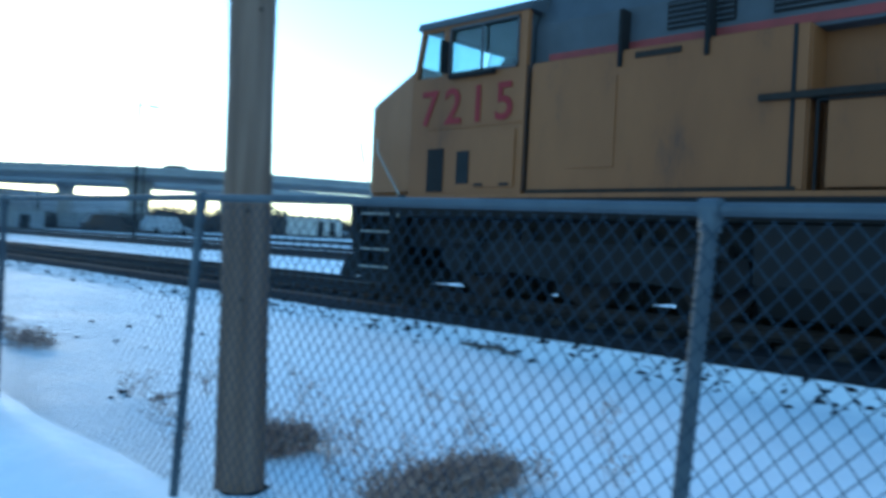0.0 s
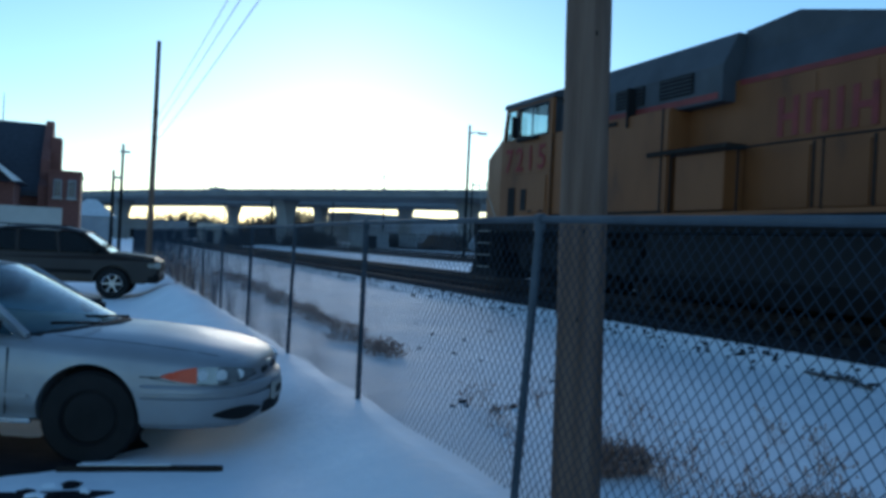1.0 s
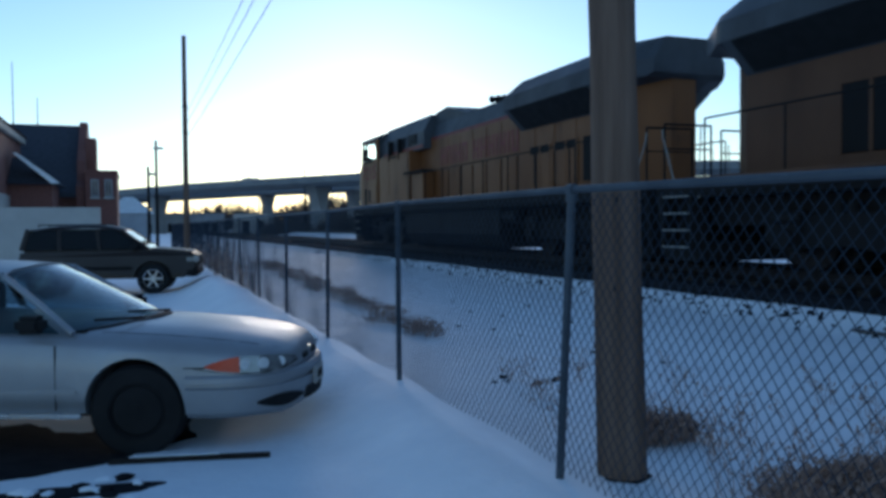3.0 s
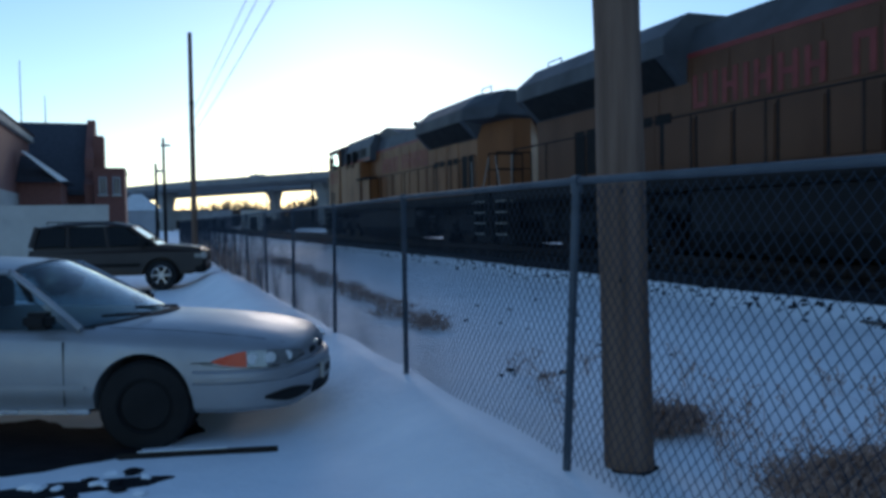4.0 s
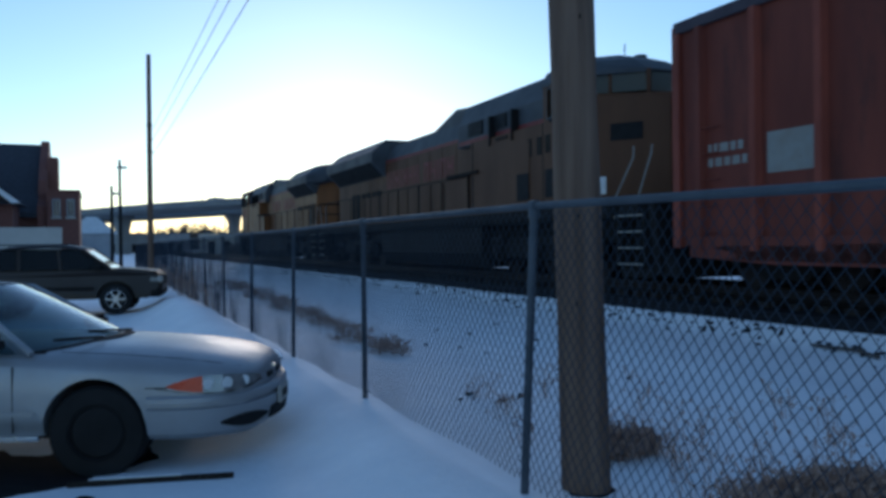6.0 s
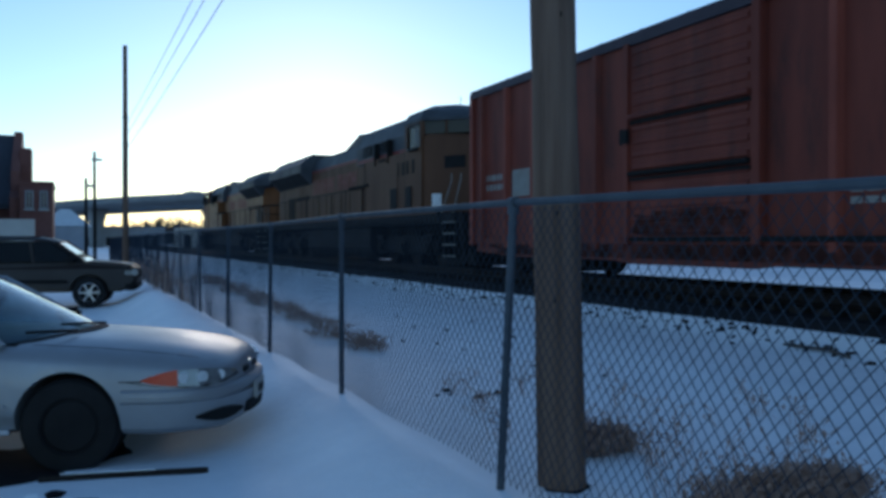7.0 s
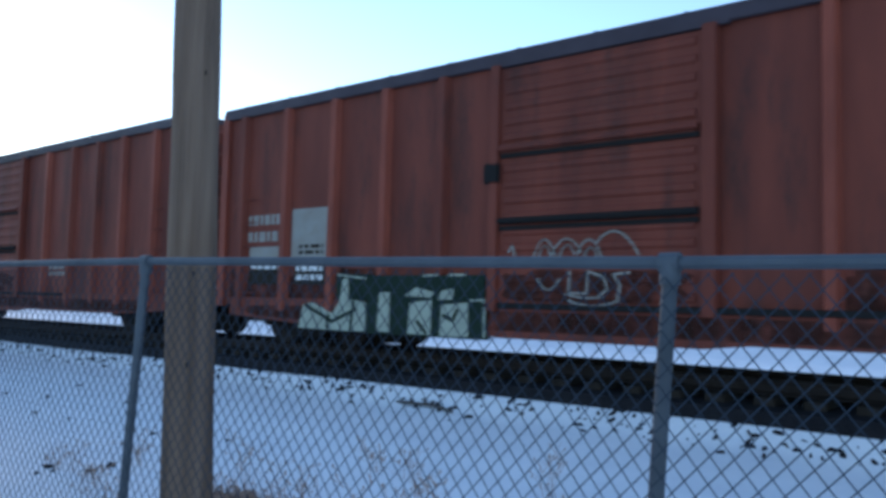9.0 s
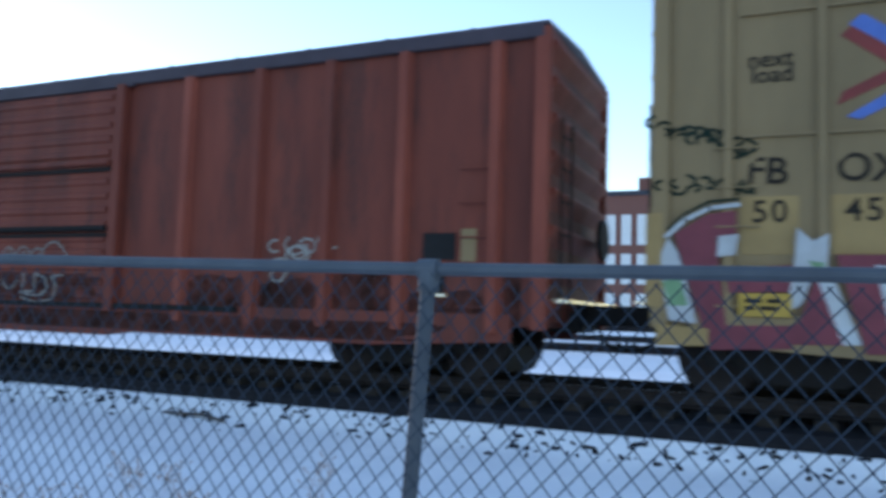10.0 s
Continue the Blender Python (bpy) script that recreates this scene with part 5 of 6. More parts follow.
def build_depot():
    root = thing("depot_building", pose(0, 0, 0), "long brick depot with a steep dark shingle roof and parapet gable", "building")
    part("wall", box(B(), -26, -2.75, 46, 54, 0, 3.3), BRICK, root)
    bm = prism(B(), [(45.6, 3.2), (50, 7.12), (54.4, 3.2), (54.4, 2.95), (45.6, 2.95)], -26, -2.85, "x")
    part("roof", bm, SHINGLE, root, "steep dark shingle roof")
    bm = prism(B(), [(45.4, 0), (45.4, 3.5), (46.4, 3.9), (46.6, 4.9), (49.3, 6.95), (49.4, 7.25), (50.6, 7.25), (50.7, 6.95), (53.4, 4.9), (54.6, 3.5), (54.6, 0)], -2.85, -2.45, "x")
    part("gable", bm, BRICK, root, "stepped brick gable parapet")
    part("chimney", box(B(), -2.5, -1.95, 47.5, 49, 0, 6.2, 0.03), BRICK, root)
    bm = box(B(), -2.4, -0.9, 45, 50, 0, 4.15, 0.02)
    annex = part("annex", bm, BRICK, root, "low flat-roofed brick annex")
    part("annex_coping", box(B(), -2.45, -0.85, 44.95, 50.05, 4.15, 4.32, 0.02), BRICK, annex)
    for x in (-1.95, -1.3):
        wall_window(annex, x, 3.0, 0.26, 0.8, 45)
    for k in range(5):
        wall_window(root, -16 + 2.4 * k, 1.2, 1.0, 1.6, 46)
    for x, h in ((-6.2, 10.5), (-5.0, 8.6)):
        part("antenna", rod(B(), (x, 50, 7), (x, 50, h), 0.035, 6, 0.02), DARK, root)
    root2 = thing("hip_roof_shed", pose(0, 0, 0), "low shed with a dark hipped roof edged with snow", "building")
    part("wall", box(B(), -8.2, -3.6, 41.5, 44.8, 0, 3.5), BRICK, root2)
    loft_r = [[(-8.6, 41, 3.4), (-3.2, 41, 3.4), (-3.2, 45.2, 3.4), (-8.6, 45.2, 3.4)], [(-6.6, 43, 4.75), (-5.0, 43, 4.75), (-5.0, 43.2, 4.75), (-6.6, 43.2, 4.75)]]
    part("roof", loft(B(), loft_r), SHINGLE, root2, "dark hipped roof")
    part("roof_snow", prism(B(), [(-3.25, 3.45), (-5.0, 4.79), (-5.15, 4.79), (-3.6, 3.43)], 40.97, 41.9, "y"), SNOW, root2, "strip of snow on the hip")
    # two-storey brick house close on the street
    root3 = thing("brick_building", pose(0, 0, 0), "two-storey red brick building with stone cornice and base", "building")
    part("wall", box(B(), -14, -5.42, 36, 46, 1.4, 5.9), BRICK, root3)
    part("base", box(B(), -14.05, -5.36, 35.95, 46, 0, 2.9, 0.02), STUCCO, root3, "pale stone base")
    part("cornice", box(B(), -14.1, -5.2, 35.7, 46.2, 5.6, 5.95, 0.04), STUCCO, root3, "pale stone cornice")
    part("roof", loft(B(), [[(-14.2, 35.6, 5.95), (-5.1, 35.6, 5.95), (-5.1, 46.4, 5.95), (-14.2, 46.4, 5.95)], [(-12, 39, 7.6), (-7.3, 39, 7.6), (-7.3, 44, 7.6), (-12, 44, 7.6)]]), BRICK, root3)
    for k in range(3):
        wall_window(root3, -6.05 - 1.9 * k, 3.5, 0.75, 1.7, 36)
    w = tagged(part("boundary_wall", box(B(), -16, -1.25, 32.8, 33.1, 0, 2.15, 0.02), STUCCO), "plain pale rendered boundary wall behind the parked vehicles", "wall", kind="structure")
    tent = thing("storage_tent", pose(1.0, 78, 0), "small pale storage tent beside the road", "tent")
    part("wall", box(B(), -3.4, 0.2, -2, 2, 0, 2.6), TINPAINT, tent)
    part("canopy", loft(B(), [[(-3.7, -2.3, 2.6), (0.5, -2.3, 2.6), (0.5, 2.3, 2.6), (-3.7, 2.3, 2.6)], [(-2.0, -0.2, 4.1), (-1.2, -0.2, 4.1), (-1.2, 0.2, 4.1), (-2.0, 0.2, 4.1)]]), WHITE, tent, "pale pointed canopy")


build_depot()


def build_warehouse():
    root = thing("brick_warehouse", pose(0, 0, 0), "tall dark red brick building with pale windows beyond the yard", "building")
    part("wall", box(B(), 70, 82, 2, 40, 0, 12.3), BRICK, root)
    part("coping", box(B(), 69.8, 82.2, 1.8, 40.2, 12.3, 12.7), SHINGLE, root)
    part("chimney", box(B(), 71, 72.5, 12.2, 13.4, 12.3, 14.0, 0.03), BRICK, root)
    part("chimney", box(B(), 71, 72.5, 16.5, 17.4, 12.3, 13.4, 0.03), BRICK, root)
    me = mesh_of(box(B(), -0.05, 0.05, -0.42, 0.42, 0, 2.6), "window", WHITE)
    for k in range(20):
        for f in range(3):
            shared("window", me, pose(69.96, 3.4 + 1.35 * k, 1.2 + 3.4 * f), root)["label"] = "tall pale shuttered window"


build_warehouse()
for k, (x, y, w, d, h, mt) in enumerate(((17, 132, 4.5, 8, 3.2, STUCCO), (38, 95, 5, 5, 1.9, CONCRETE), (30, 93, 3.2, 4, 2.2, CONCRETE), (54, 150, 26, 9, 5.5, TINPAINT), (56, 76, 5, 4, 2.2, STUCCO), (4, 205, 30, 12, 4.5, TINPAINT))):
    r = thing("yard_shed", pose(x, y, ground_z(x, y), 0, 0, 4 * k), "low pale flat-roofed yard shed on snowy ground", "shed", "yard sheds")
    part("wall", box(B(), -w / 2, w / 2, -d / 2, d / 2, 0, h, 0.03), mt, r)
    part("roof", box(B(), -w / 2 - 0.2, w / 2 + 0.2, -d / 2 - 0.2, d / 2 + 0.2, h, h + 0.12, 0.02), CONCRETE, r, "grey flat roof")
    for q in range(int(w / 2.2)):
        part("door", box(B(), -w / 2 + 0.5 + 2.2 * q, -w / 2 + 1.6 + 2.2 * q, -d / 2 - 0.04, -d / 2 + 0.02, 0.1, min(h - 0.4, 2.1)), DARK, r)


def scrub(name, label, x, y, rx, ry, h, n, seed, mat, thick=0.02, cat="bush"):
    """A thicket of bare twigs."""
    rng = random.Random(seed)
    verts, faces = [], []
    for i in range(n):
        a, q = rng.random() * math.tau, math.sqrt(rng.random())
        bx, by = x + rx * q * math.cos(a), y + ry * q * math.sin(a)
        z0 = ground_z(bx, by) - 0.02
        hh = h * rng.uniform(0.45, 1.05) * (1 - 0.5 * q * q)
        lx, ly = rng.gauss(0, 0.35) * hh, rng.gauss(0, 0.35) * hh
        p0, p1 = Vector((bx, by, z0)), Vector((bx + lx, by + ly, z0 + hh))
        segs = [(p0, p1, thick)]
        for _ in range(3):
            f = rng.uniform(0.4, 0.95)
            s = p0.lerp(p1, f)
            segs.append((s, s + Vector((rng.gauss(0, 0.2), rng.gauss(0, 0.2), rng.uniform(0.05, 0.3))) * hh, thick * 0.6))
        for s, e, t in segs:
            k = len(verts)
            for p, tt in ((s, t), (e, t * 0.35)):
                for b in (0, 2.09, 4.19):
                    verts.append((p.x + tt * math.cos(b), p.y + tt * math.sin(b), p.z))
            faces += [(k, k + 1, k + 4, k + 3), (k + 1, k + 2, k + 5, k + 4), (k + 2, k, k + 3, k + 5)]
    me = bpy.data.meshes.new(name)
    me.from_pydata(verts, [], faces)
    me.materials.append(mat)
    return tagged(new(name, me), label, cat, kind="stuff" if n > 900 else "")


for k, (x, y, rx, h) in enumerate(((42, 97, 5, 2.6), (52, 90, 6, 3.0), (60, 100, 7, 3.2), (34, 100, 4, 2.2), (27, 110, 4, 2.4), (72, 92, 6, 3.0), (20, 118, 4, 2.2))):
    scrub("bare_bush", "dark leafless bushes beyond the yard tracks", x, y, rx, 2.5, h, 600, 40 + k, SCRUB, 0.06)
for k in range(14):
    scrub("far_woods", "brown leafless woods along the horizon", -90 + 28 * k, 240 - 4 * k, 17, 8, 5.5 + 1.5 * (k % 3), 1000, 70 + k, FARTREE, 0.22, "woods")


# ---------------------------------------------------------------- weeds by the fence
def weed(name, label, x, y, rx, ry, h, n, seed, group=""):
    """Dry stalks with small seed heads."""
    rng = random.Random(seed)
    verts, faces = [], []

    def spike(p0, p1, t0, t1):
        k = len(verts)
        for p, t in ((p0, t0), (p1, t1)):
            for b in (0, 2.09, 4.19):
                verts.append((p.x + t * math.cos(b), p.y + t * math.sin(b), p.z))
        faces.extend([(k, k + 1, k + 4, k + 3), (k + 1, k + 2, k + 5, k + 4), (k + 2, k, k + 3, k + 5)])

    for i in range(n):
        a, q = rng.random() * math.tau, math.sqrt(rng.random())
        bx, by = x + rx * q * math.cos(a), y + ry * q * math.sin(a)
        p0 = Vector((bx, by, ground_z(bx, by) - 0.01))
        hh = h * rng.uniform(0.4, 1.1) * (1 - 0.45 * q * q)
        mid = p0 + Vector((rng.gauss(0, 0.15), rng.gauss(0, 0.15), 0.6)) * hh
        tip = mid + Vector((rng.gauss(0, 0.25), rng.gauss(0, 0.25), 0.4)) * hh
        spike(p0, mid, 0.003, 0.0022)
        spike(mid, tip, 0.0022, 0.0014)
        for _ in range(4):
            s = p0.lerp(tip, rng.uniform(0.45, 1.0))
            e = s + Vector((rng.gauss(0, 0.06), rng.gauss(0, 0.06), rng.uniform(0.01, 0.06)))
            spike(s, e, 0.002, 0.005)
            spike(e, e + Vector((rng.gauss(0, 0.008), rng.gauss(0, 0.008), 0.018)), 0.009, 0.003)
    me = bpy.data.meshes.new(name)
    me.from_pydata(verts, [], faces)
    me.materials.append(WEED)
    return tagged(new(name, me), label, "weeds", group, "stuff")


weed("weed_clump", "dense dry brown weeds with seed heads poking from snow", 3.22, 3.0, 0.46, 0.2, 0.23, 300, 1, "weed clumps")
weed("weed_clump", "dense dry brown weeds with seed heads poking from snow", 3.62, 2.98, 0.22, 0.15, 0.2, 110, 2, "weed clumps")
weed("weed_clump", "matted tan weeds at the foot of the pole", 3.10, 4.3, 0.24, 0.13, 0.19, 210, 3, "weed clumps")
for k, (x, y, h) in enumerate(((3.05, 4.35, 0.42), (3.35, 4.1, 0.38), (3.42, 3.35, 0.48), (3.75, 3.4, 0.50), (3.02, 3.3, 0.36))):
    weed("weed_clump", "sparse tall weed stalks standing in snow", x, y, 0.22, 0.14, h, 7, 140 + k, "weed clumps")
for k in range(16):
    f = k / 15
    weed("weed_clump", "matted brown weeds along the far side of the fence", 3.35 + 0.8 * f + 0.15 * math.sin(k * 2.4), 9.6 + 19 * f ** 1.25, 0.22 + 0.2 * f, 0.4 + 0.45 * f, 0.12 + 0.14 * f, 60, 20 + k, "weed clumps")
rngw = random.Random(8)
for k in range(14):
    weed("weed_stalk", "single dry weed stalk standing in snow", rngw.uniform(2.5, 5.0), rngw.uniform(2.2, 6.5), 0.08, 0.08, rngw.uniform(0.2, 0.5), 6, 60 + k, "weed stalks")
for k in range(6):
    weed("weed_clump", "tall dry weeds tangled in the fence", 2.05 + rngw.uniform(-0.05, 0.15), 17.5 + 2.6 * k, 0.15, 0.5, 0.9, 50, 90 + k, "weed clumps")
stick = thing("broken_branch", pose(8.1, 6.9, 0.06), "dark broken branch lying on the snow", "branch")
part("limb", pipe(B(), [(-0.1, -0.5, 0), (0.0, -0.1, 0.03), (0.02, 0.3, 0.02), (0.1, 0.62, 0.0)], 0.022), SCRUB, stick)
part("twig", pipe(B(), [(0.0, 0.0, 0.03), (0.18, 0.2, 0.07), (0.25, 0.3, 0.04)], 0.014), SCRUB, stick)
rngc = random.Random(31)
for k in range(22):
    x, y = rngc.uniform(2.8, 7.6), rngc.uniform(5.0, 17)
    bm = B()
    bmesh.ops.create_icosphere(bm, subdivisions=1, radius=rngc.uniform(0.02, 0.05))
    for v in bm.verts:
        v.co *= rngc.uniform(0.6, 1.25)
        v.co.z *= 0.6
    ob = tagged(part("clod", bm, BALLAST), "small dark clod lying on the snow", "clod", "clods on the snow")
    ob.matrix_basis = pose(x, y, ground_z(x, y) + 0.005)


# ---------------------------------------------------------------- parked vehicles
PLAN = [(-3.78, 0.60), (-3.70, 0.74), (-3.4, 0.83), (-2.7, 0.875), (-1.6, 0.89), (-0.6, 0.89), (-0.2, 0.888), (0.15, 0.883), (0.45, 0.87), (0.72, 0.835), (0.90, 0.78), (1.02, 0.68), (1.09, 0.54), (1.125, 0.40), (1.14, 0.25)]
#       x, bottom, shoulder, crown
LINES = [(-3.78, 0.45, 0.80, 0.86), (-3.70, 0.34, 0.88, 0.95), (-3.4, 0.27, 0.93, 1.0), (-2.7, 0.23, 0.90, 0.96), (-1.6, 0.22, 0.86, 0.93), (-0.6, 0.22, 0.82, 0.925), (-0.2, 0.22, 0.79, 0.915), (0.15, 0.22, 0.77, 0.895),
         (0.45, 0.22, 0.745, 0.868), (0.72, 0.21, 0.715, 0.832), (0.90, 0.205, 0.69, 0.792), (1.02, 0.21, 0.665, 0.745), (1.09, 0.23, 0.64, 0.70), (1.125, 0.26, 0.62, 0.655), (1.14, 0.30, 0.57, 0.60)]


def wheel(parent, x, y, r, w, rimmat, spokes, out):
    bm = B()
    prof = [(0.62 * r, -w / 2), (0.93 * r, -w / 2), (r, -w / 2 + 0.03), (r, w / 2 - 0.03), (0.93 * r, w / 2), (0.62 * r, w / 2)]
    rings = [[(q * math.cos(a), v, q * math.sin(a)) for q, v in prof] for a in [k / 30 * math.tau for k in range(31)]]
    loft(bm, rings, cap=False)
    t = part("wheel", bm, BLACK, parent, "black tyre", smooth=True)
    t.matrix_basis = pose(x, y, r)
    bm = rod(B(), (0, out * w * 0.18, 0), (0, out * w * 0.22, 0), 0.64 * r, 24)
    part("brake_backing", bm, BLACK, t)
    bm = B()
    rod(bm, (0, out * w * 0.25, 0), (0, out * w * 0.44, 0), 0.16 * r, 14)
    if not spokes:      # plain pressed wheel cover
        rod(bm, (0, out * w * 0.3, 0), (0, out * w * 0.42, 0), 0.62 * r, 24, 0.5 * r)
    for k in range(spokes):
        a = k / spokes * math.tau
        rod(bm, (0.1 * r * math.cos(a), out * w * 0.36, 0.1 * r * math.sin(a)), (0.6 * r * math.cos(a), out * w * 0.38, 0.6 * r * math.sin(a)), 0.085 * r, 6)
    for k in range(24):
        a, b = k / 24 * math.tau, (k + 1) / 24 * math.tau
        rod(bm, (0.61 * r * math.cos(a), out * w * 0.4, 0.61 * r * math.sin(a)), (0.61 * r * math.cos(b), out * w * 0.4, 0.61 * r * math.sin(b)), 0.045 * r, 5)
    part("rim", bm, rimmat, t)
    return t


def plan_half(x):
    return float(np.interp(x, [p[0] for p in PLAN], [p[1] for p in PLAN]))


def build_sedan():
    root = thing("sedan_car", pose(0.29, 7.20, -0.25, 0, 0, -22), "silver saloon car parked nose to the fence, dusted with frost", "car", "parked vehicles")
    rings = []
    for (x, w), (_, zb, zs, zt) in zip(PLAN, LINES):
        half = [(0.80 * w, zb), (0.95 * w, zb + 0.05), (0.99 * w, zb + 0.14), (w, zb + 0.3 * (zs - zb)), (1.0 * w, zb + 0.62 * (zs - zb)), (0.985 * w, zs - 0.05), (0.95 * w, zs), (0.80 * w, zs + 0.55 * (zt - zs)), (0.45 * w, zs + 0.9 * (zt - zs))]
        ring = [(x, 0, zb)] + [(x, y, z) for y, z in half] + [(x, 0, zt)] + [(x, -y, z) for y, z in half[::-1]]
        rings.append(ring)
    bm = loft(B(), rings)
    bmesh.ops.recalc_face_normals(bm, faces=bm.faces[:])
    body = part("body", bm, SILVER, root)
    cutters = []
    for x in (0.0, -2.72):
        for s in (-1, 1):
            arc = [(x + 0.37 * math.cos(a), 0.315 + 0.37 * math.sin(a)) for a in [k / 24 * math.pi for k in range(25)]]
            cb = prism(B(), arc + [(x - 0.37, -0.2), (x + 0.37, -0.2)], min(s * 0.56, s * 1.2), max(s * 0.56, s * 1.2), "y")
            cutters.append(part("cutter", cb, BLACK, root))
    solid_cut(body, cutters)
    body.data.materials.clear()
    body.data.materials.append(SILVER)
    body.data.polygons.foreach_set("use_smooth", [True] * len(body.data.polygons))
    body.data.set_sharp_from_angle(angle=radians(40))
    for x in (0.0, -2.72):
        for s in (-1, 1):
            part("wheel_arch", rod(B(), (x, s * 0.56, 0.33), (x, s * 0.585, 0.33), 0.37, 28), BLACK, root)
            wheel(root, x, s * 0.75, 0.345, 0.21, BLACK, 0, s).matrix_basis = pose(x, s * 0.75, 0.285, 0, 0, 6 if x == 0.0 else 0)
    # roof and pillars
    def roof_z(x):
        return float(np.interp(x, [-2.9, -2.3, -1.7, -1.10], [1.30, 1.375, 1.39, 1.335]))
    rings = []
    for x in (-2.75, -2.3, -1.9, -1.45, -1.12):
        z = roof_z(x)
        rings.append([(x, -0.60, z - 0.055), (x, -0.45, z - 0.01), (x, 0, z + 0.02), (x, 0.45, z - 0.01), (x, 0.60, z - 0.055), (x, 0.57, z - 0.085), (x, 0, z - 0.02), (x, -0.57, z - 0.085)])
    bm = loft(B(), rings)
    part("roof", bm, SILVER, root, "silver roof dusted with frost", smooth=True)
    for s in (-1, 1):
        def bar(name, pts, t=0.035, mt=SILVER):
            bmb = B()
            for a, b in zip(pts, pts[1:]):
                rod(bmb, a, b, t, 8)
            return part(name, bmb, mt, root)
        bar("windshield_pillar", [(-0.48, s * 0.80, 0.86), (-0.80, s * 0.70, 1.085), (-1.12, s * 0.59, 1.285)], 0.026)
        bar("roof_edge", [(-1.12, s * 0.60, 1.285), (-1.9, s * 0.61, 1.335), (-2.5, s * 0.60, 1.29)], 0.03)
        bar("rear_pillar", [(-2.5, s * 0.60, 1.29), (-3.1, s * 0.74, 1.0)], 0.07)
        bar("door_pillar", [(-1.75, s * 0.83, 0.92), (-1.82, s * 0.61, 1.32)], 0.035, BLACK)
        bm = loft(B(), [[(-0.58, s * 0.81, 0.86), (-1.73, s * 0.835, 0.88), (-1.73, s * 0.829, 0.88), (-0.58, s * 0.804, 0.86)], [(-1.14, s * 0.625, 1.27), (-1.80, s * 0.625, 1.32), (-1.80, s * 0.619, 1.32), (-1.14, s * 0.619, 1.27)]])
        part("side_window", bm, GLASS, root, "dark tinted side window")
        bm = loft(B(), [[(-1.78, s * 0.835, 0.92), (-3.0, s * 0.78, 0.97), (-3.0, s * 0.774, 0.97), (-1.78, s * 0.829, 0.92)], [(-1.84, s * 0.625, 1.32), (-2.5, s * 0.615, 1.28), (-2.5, s * 0.609, 1.28), (-1.84, s * 0.619, 1.32)]])
        part("side_window", bm, GLASS, root, "dark tinted side window")
        bm = box(B(), -0.82, -0.62, s * 0.86, s * 1.02, 0.88, 1.01, 0.035)
        part("mirror", bm, BLACK, root, "black door mirror")
        # seams and rubbing strip
        for x in (-0.58, -1.72):
            part("door_seam", box(B(), x - 0.003, x + 0.003, s * 0.88, s * 0.8915, 0.30, 0.78), BLACK, root)
        part("rub_strip", box(B(), -2.3, -0.42, s * 0.88, s * 0.902, 0.42, 0.455, 0.005), SILVER, root)
        part("sill_trim", box(B(), -2.33, -0.40, s * 0.84, s * 0.885, 0.235, 0.27, 0.008), CHROME, root)
        part("door_handle", box(B(), -1.62, -1.42, s * 0.885, s * 0.915, 0.76, 0.80, 0.01), SILVER, root)
    # windshield, curved in plan
    def sheet(name, a, b, mt):
        bmb = B()
        rows = []
        for k in range(25):
            u = -1 + k / 12
            p = Vector((a[0] + a[2] * (1 - u * u), u * a[1], a[3] + a[4] * (1 - u * u)))
            q = Vector((b[0] + b[2] * (1 - u * u), u * b[1], b[3] + b[4] * (1 - u * u)))
            rows.append([p, q, q - Vector((0.008, 0, 0.004)), p - Vector((0.008, 0, 0.004))])
        loft(bmb, rows)
        ob = part(name, bmb, mt, root, smooth=True)
        ob.data.set_sharp_from_angle(angle=radians(30))
        return ob
    sheet("windshield", (-0.52, 0.79, 0.34, 0.865, 0.065), (-1.13, 0.585, 0.07, 1.285, 0.055), GLASS)["label"] = "tinted windshield"
    sheet("rear_window", (-3.3, 0.68, -0.05, 1.0, 0.02), (-2.68, 0.56, 0.0, 1.25, 0.05), GLASS)
    bm = B()
    box(bm, -3.2, -0.6, -0.74, 0.74, 0.5, 0.84, 0.04)
    part("cabin_interior", bm, BLACK, root)
    for s in (-0.38, 0.38):
        part("seat", box(B(), -1.95, -1.75, s - 0.22, s + 0.22, 0.8, 1.22, 0.06), BLACK, root)
    for s, y in ((1, 0.25), (1, -0.35)):
        part("wiper", pipe(B(), [(-0.13, y, 0.93), (-0.20, y - 0.3, 0.955), (-0.30, y - 0.48, 0.965)], 0.011), BLACK, root)
    bm = B()
    loft(bm, [[(-0.50 + 0.36 * (1 - u * u), 0.74 * u, 0.868 + 0.055 * (1 - u * u)), (-0.42 + 0.36 * (1 - u * u), 0.74 * u, 0.864 + 0.054 * (1 - u * u)), (-0.42 + 0.36 * (1 - u * u), 0.74 * u, 0.82), (-0.50 + 0.36 * (1 - u * u), 0.74 * u, 0.82)] for u in [-1 + k / 6 for k in range(13)]])
    part("cowl", bm, BLACK, root)
    # lamps that wrap the front corners
    def wrap(name, s, xs, z0, z1, mt, proud):
        bmb = B()
        rows = []
        for x, lo, hi in zip(xs, z0, z1):
            w = plan_half(x)
            dx = 0.004 if x < 0.7 else proud
            rows.append([(x + dx, s * (w * 0.99 + proud), lo), (x + dx - 0.008, s * (w * 0.965 + proud), hi), (x - 0.05, s * (w * 0.9), hi - 0.005), (x - 0.05, s * (w * 0.9), lo)])
        loft(bmb, rows)
        return part(name, bmb, mt, root)
